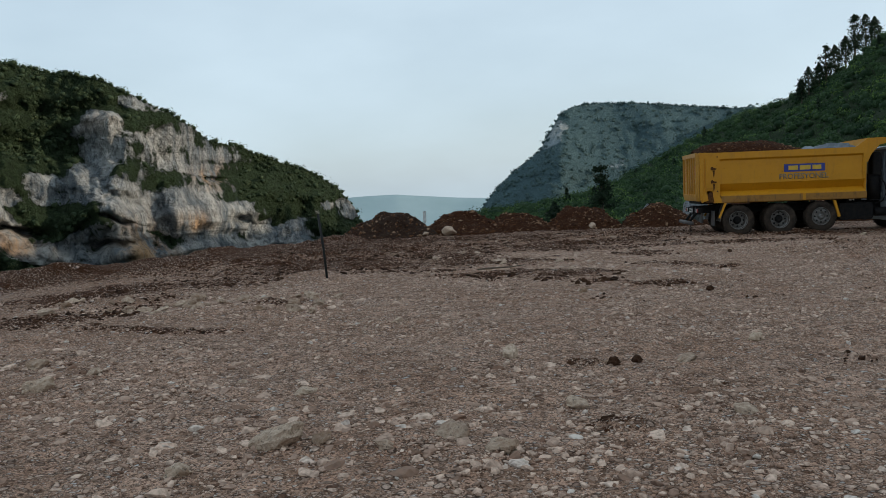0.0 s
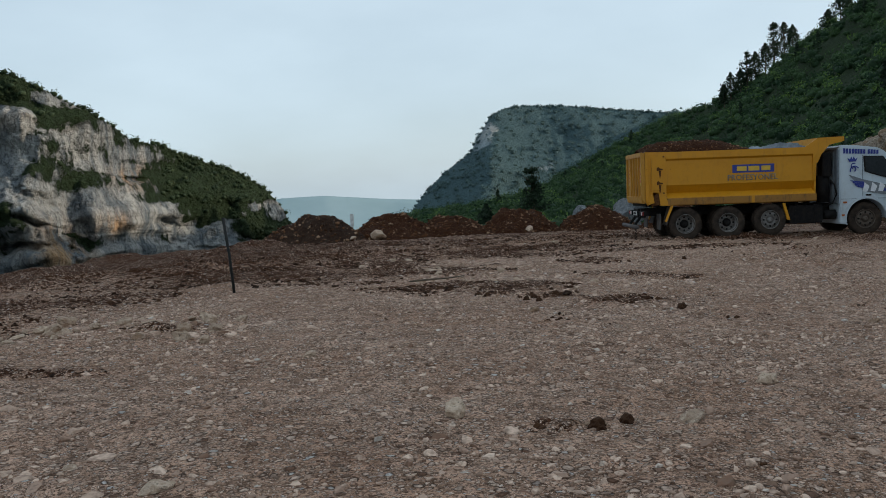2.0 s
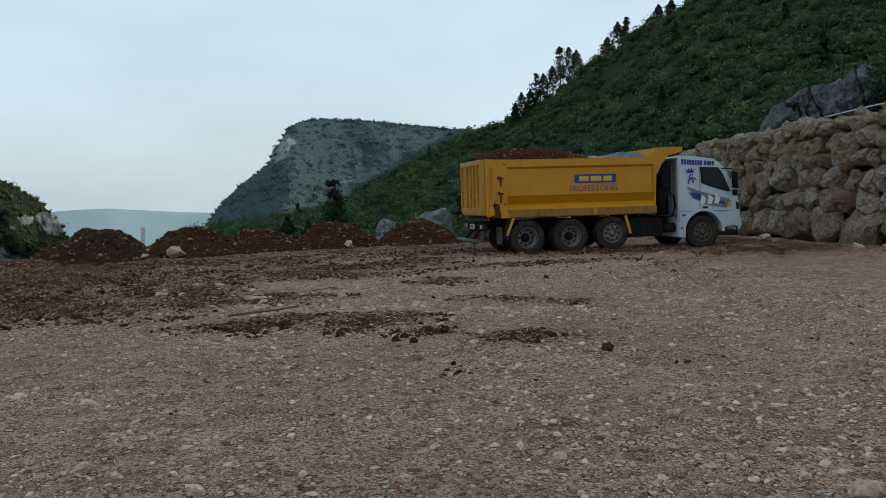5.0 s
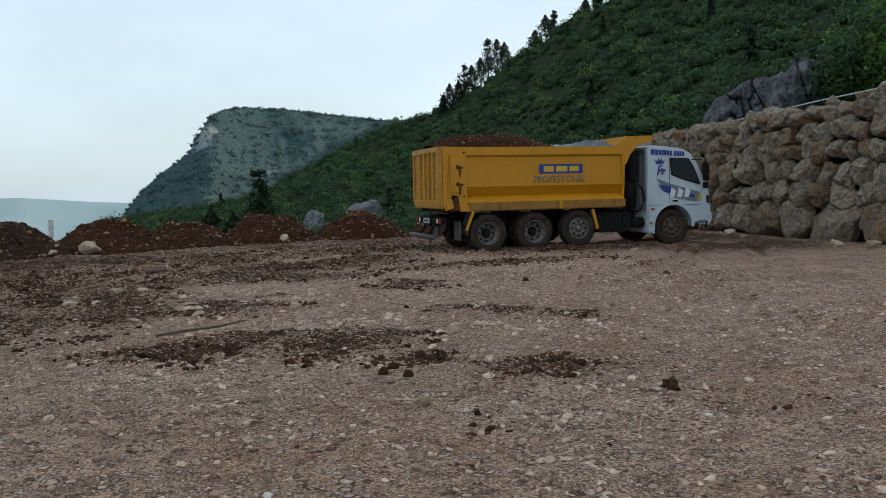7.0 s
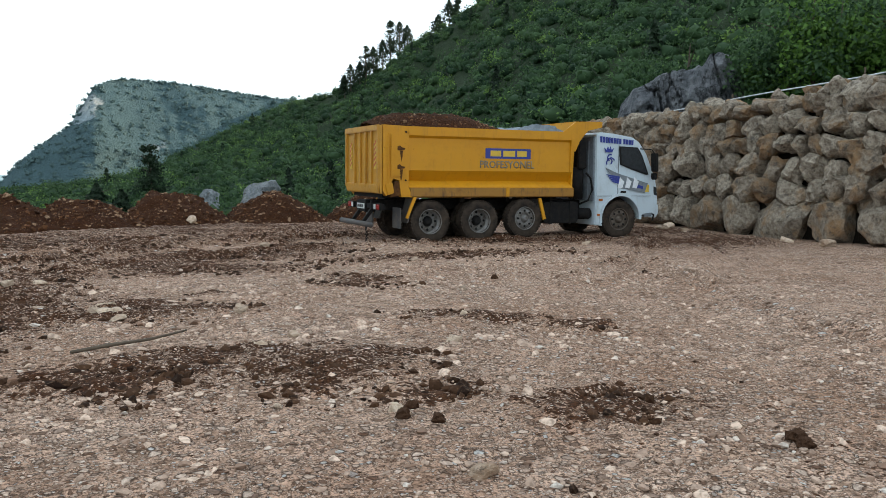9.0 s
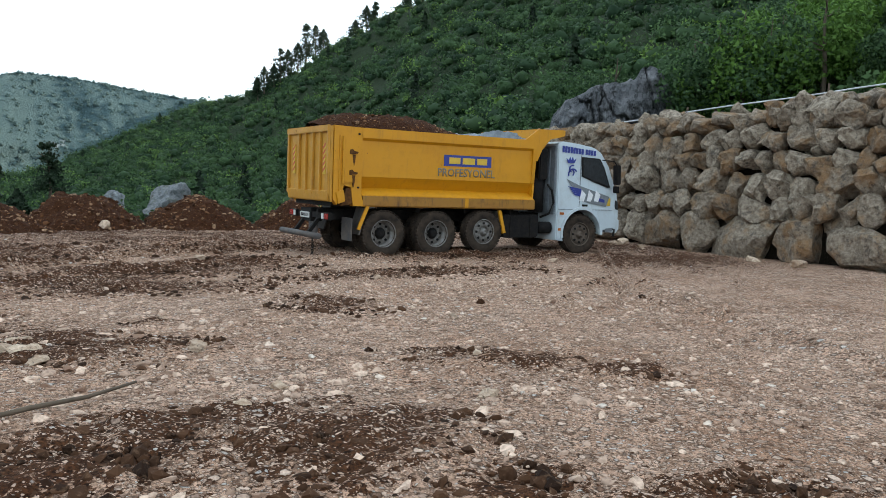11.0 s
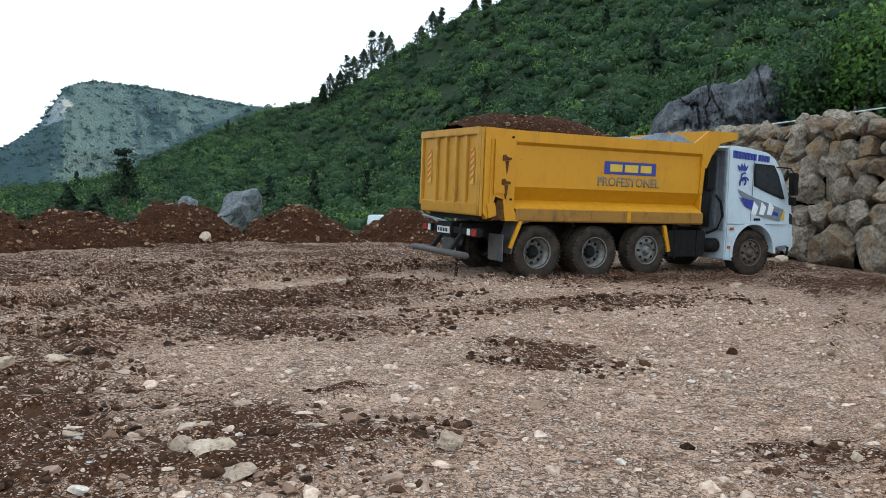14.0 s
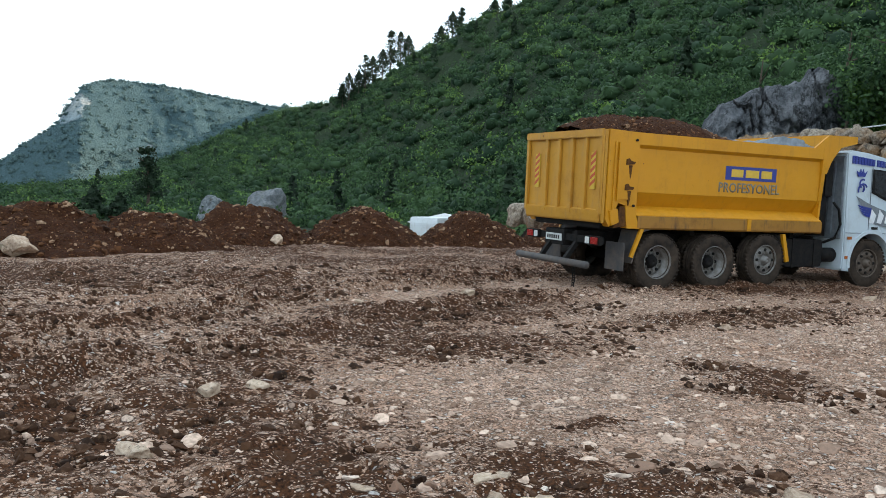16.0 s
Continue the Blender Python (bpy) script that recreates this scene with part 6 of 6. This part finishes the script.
    ws = prism([(6.79, 1.64), (6.83, 1.64), (6.27, 2.60), (6.23, 2.60)], -1.06, 1.06)
    part("windscreen", ws, M_PANE, C, "dark glossy windscreen")
    part("bumper", prism([(6.60, 0.86), (6.95, 0.90), (6.96, 0.66), (6.86, 0.52), (6.60, 0.56)], -1.15, 1.15, 0.02), M_WHITE, C)
    part("tow_step", tube([(6.62, -1.10, 0.66), (6.78, -1.16, 0.62), (6.74, -1.17, 0.45)], 0.03, 6), M_BLACK, C)
    # gear between the cab and the body
    part("air_filter", tube([(4.45, -0.78, 1.05), (4.45, -0.78, 1.9)], 0.19, 16), M_BLACK, T, "", True)
    part("intake_duct", boxes(((4.35, -1.02, 1.85), (4.62, -0.62, 2.62)), bevel=0.03), M_BLACK, T)
    part("air_hose", tube([(4.55, -1.10, 1.75), (4.66, -1.16, 1.60), (4.72, -1.17, 1.30), (4.60, -1.15, 1.02), (4.40, -1.05, 0.92)], 0.028, 8), M_BLACK, T, "", True)
    part("tipping_ram", tube([(4.28, 0.1, 0.95), (4.30, 0.1, 2.4)], 0.11, 14), M_BLACK, T, "", True)
    return T


LORRY = tipper()
LM = LORRY.matrix_basis
# load of soil in the body
nx, ny = 110, 60
U, V = np.meshgrid(np.linspace(0, 1, nx), np.linspace(-1, 1, ny), indexing="ij")
lx, ly = -1.22 + 5.2 * U, 1.12 * V
prof = np.interp(lx, [-1.3, -0.9, -0.2, 0.4, 1.2, 1.9, 2.5, 4.0], [2.84, 3.08, 3.18, 3.20, 3.16, 2.98, 2.76, 2.64])
lz = 2.60 + (prof - 2.60) * (1 - np.abs(V) ** 2.6) + 0.05 * fbm(lx * 2.5, ly * 2.5, seed=71, octaves=4) + 0.02 * fbm(lx * 12, ly * 12, seed=75, octaves=3)
load = quick_mesh("soil_load", np.stack([lx, ly, np.where(np.abs(V) > 0.99, 2.2, lz)], -1).reshape(-1, 3), grid_faces(nx, ny), M_HEAP)
load.matrix_basis = LM
lr = np.random.default_rng(31)
lp = []
for _ in range(900):
    x, y = lr.uniform(-1.15, 2.3), lr.uniform(-1.0, 1.0)
    top = float(np.interp(x, [-1.3, -0.9, -0.2, 0.4, 1.2, 1.9, 2.5], [2.84, 3.08, 3.18, 3.20, 3.16, 2.98, 2.76]))
    lp.append((x, y, 2.60 + (top - 2.60) * (1 - abs(y / 1.12) ** 2.6)))
lumps = scatter("load_stones", lp, 0.012 + 0.06 * lr.uniform(size=900) ** 3, 8, M_HEAPSTONE, 6, 0.8)
lumps.matrix_basis = LM
tagged(lumps, "stones and lumps lying on the lorry's soil load", "gravel", kind="stuff")
tagged(load, "heaped load of reddish-brown soil in the lorry body", "soil load")
# crumpled tarpaulin at the front of the body
U, V = np.meshgrid(np.linspace(0, 1, 70), np.linspace(-1, 1, 90), indexing="ij")
tx, ty = 2.45 + 1.62 * U, 1.16 * V
tz = 2.76 + 0.17 * np.sin(np.pi * np.clip(U * 1.02, 0, 1)) ** 0.6 + 0.05 * fbm(tx * 3.5, ty * 1.6, seed=81, octaves=3) + 0.03 * np.abs(vnoise(tx * 9, ty * 3, seed=85))
tarp = quick_mesh("tarpaulin", np.stack([tx, ty, np.where(np.abs(V) > 0.97, 2.55, tz)], -1).reshape(-1, 3), grid_faces(70, 90), M_TARP)
sol = tarp.modifiers.new("thick", 'SOLIDIFY')
sol.thickness = 0.012
tarp.matrix_basis = LM
tagged(tarp, "crumpled grey tarpaulin folded over the front of the load", "tarpaulin")


# ---- house and van beyond the heaps ----
house = thing("house", pose(32.0, 88, -4.2, 0, 0, -14), "small white rendered house with a pale sheet roof", "house")
part("wall", prism([(-3.2, -0.4), (3.2, -0.4), (3.2, 3.2), (0, 4.0), (-3.2, 3.2)], -2.6, 2.6), M_HOUSE, house)
for s in (-1, 1):
    part("roof_slope", prism([(0, 4.12), (0, 4.02), (s * 3.7, 3.08), (s * 3.7, 3.18)], -3.0, 3.0), M_ROOF, house)
for x in (-1.7, 1.2):
    w = part("window", boxes(((x, -2.66, 1.3), (x + 0.9, -2.58, 2.4))), M_HOUSE, house)
    part("pane", boxes(((x + 0.07, -2.67, 1.37), (x + 0.83, -2.655, 2.33))), M_PANE, w)
part("door", boxes(((-0.4, -2.65, -0.2), (0.5, -2.59, 1.95))), M_WOOD, house)
van = thing("parked_van", pose(18.6, 62.5, -2.2, 0, 0, 40), "white van parked beyond the soil heaps", "van")
part("body", prism([(-2.3, 0.35), (2.3, 0.35), (2.35, 0.95), (1.75, 1.1), (1.2, 1.95), (-2.2, 2.0), (-2.3, 1.6)], -0.9, 0.9, 0.05), M_VAN, van)
part("windscreen", prism([(1.74, 1.13), (1.79, 1.13), (1.27, 1.88), (1.22, 1.88)], -0.78, 0.78), M_PANE, van)
for s in (-1, 1):
    part("side_window", boxes(((0.4, s * 0.905 - 0.008, 1.2), (1.25, s * 0.905 + 0.008, 1.75))), M_PANE, van)
    for x in (-1.5, 1.5):
        w = new("wheel")
        w.parent = van
        w.matrix_basis = pose(x, s * 0.82, 0.34)
        part("tyre", lathe([(0.2, -0.1), (0.32, -0.1), (0.34, -0.06), (0.34, 0.06), (0.32, 0.1), (0.2, 0.1)], 24), M_RUBBER, w, "", True)
        part("rim", lathe([(0.001, -0.07), (0.2, -0.07), (0.2, 0.07), (0.001, 0.07)], 20), M_RIM, w, "", True)
van_pad = float(land(18.6, 62.5))
van.location.z = van_pad
house.location.z = -5.1
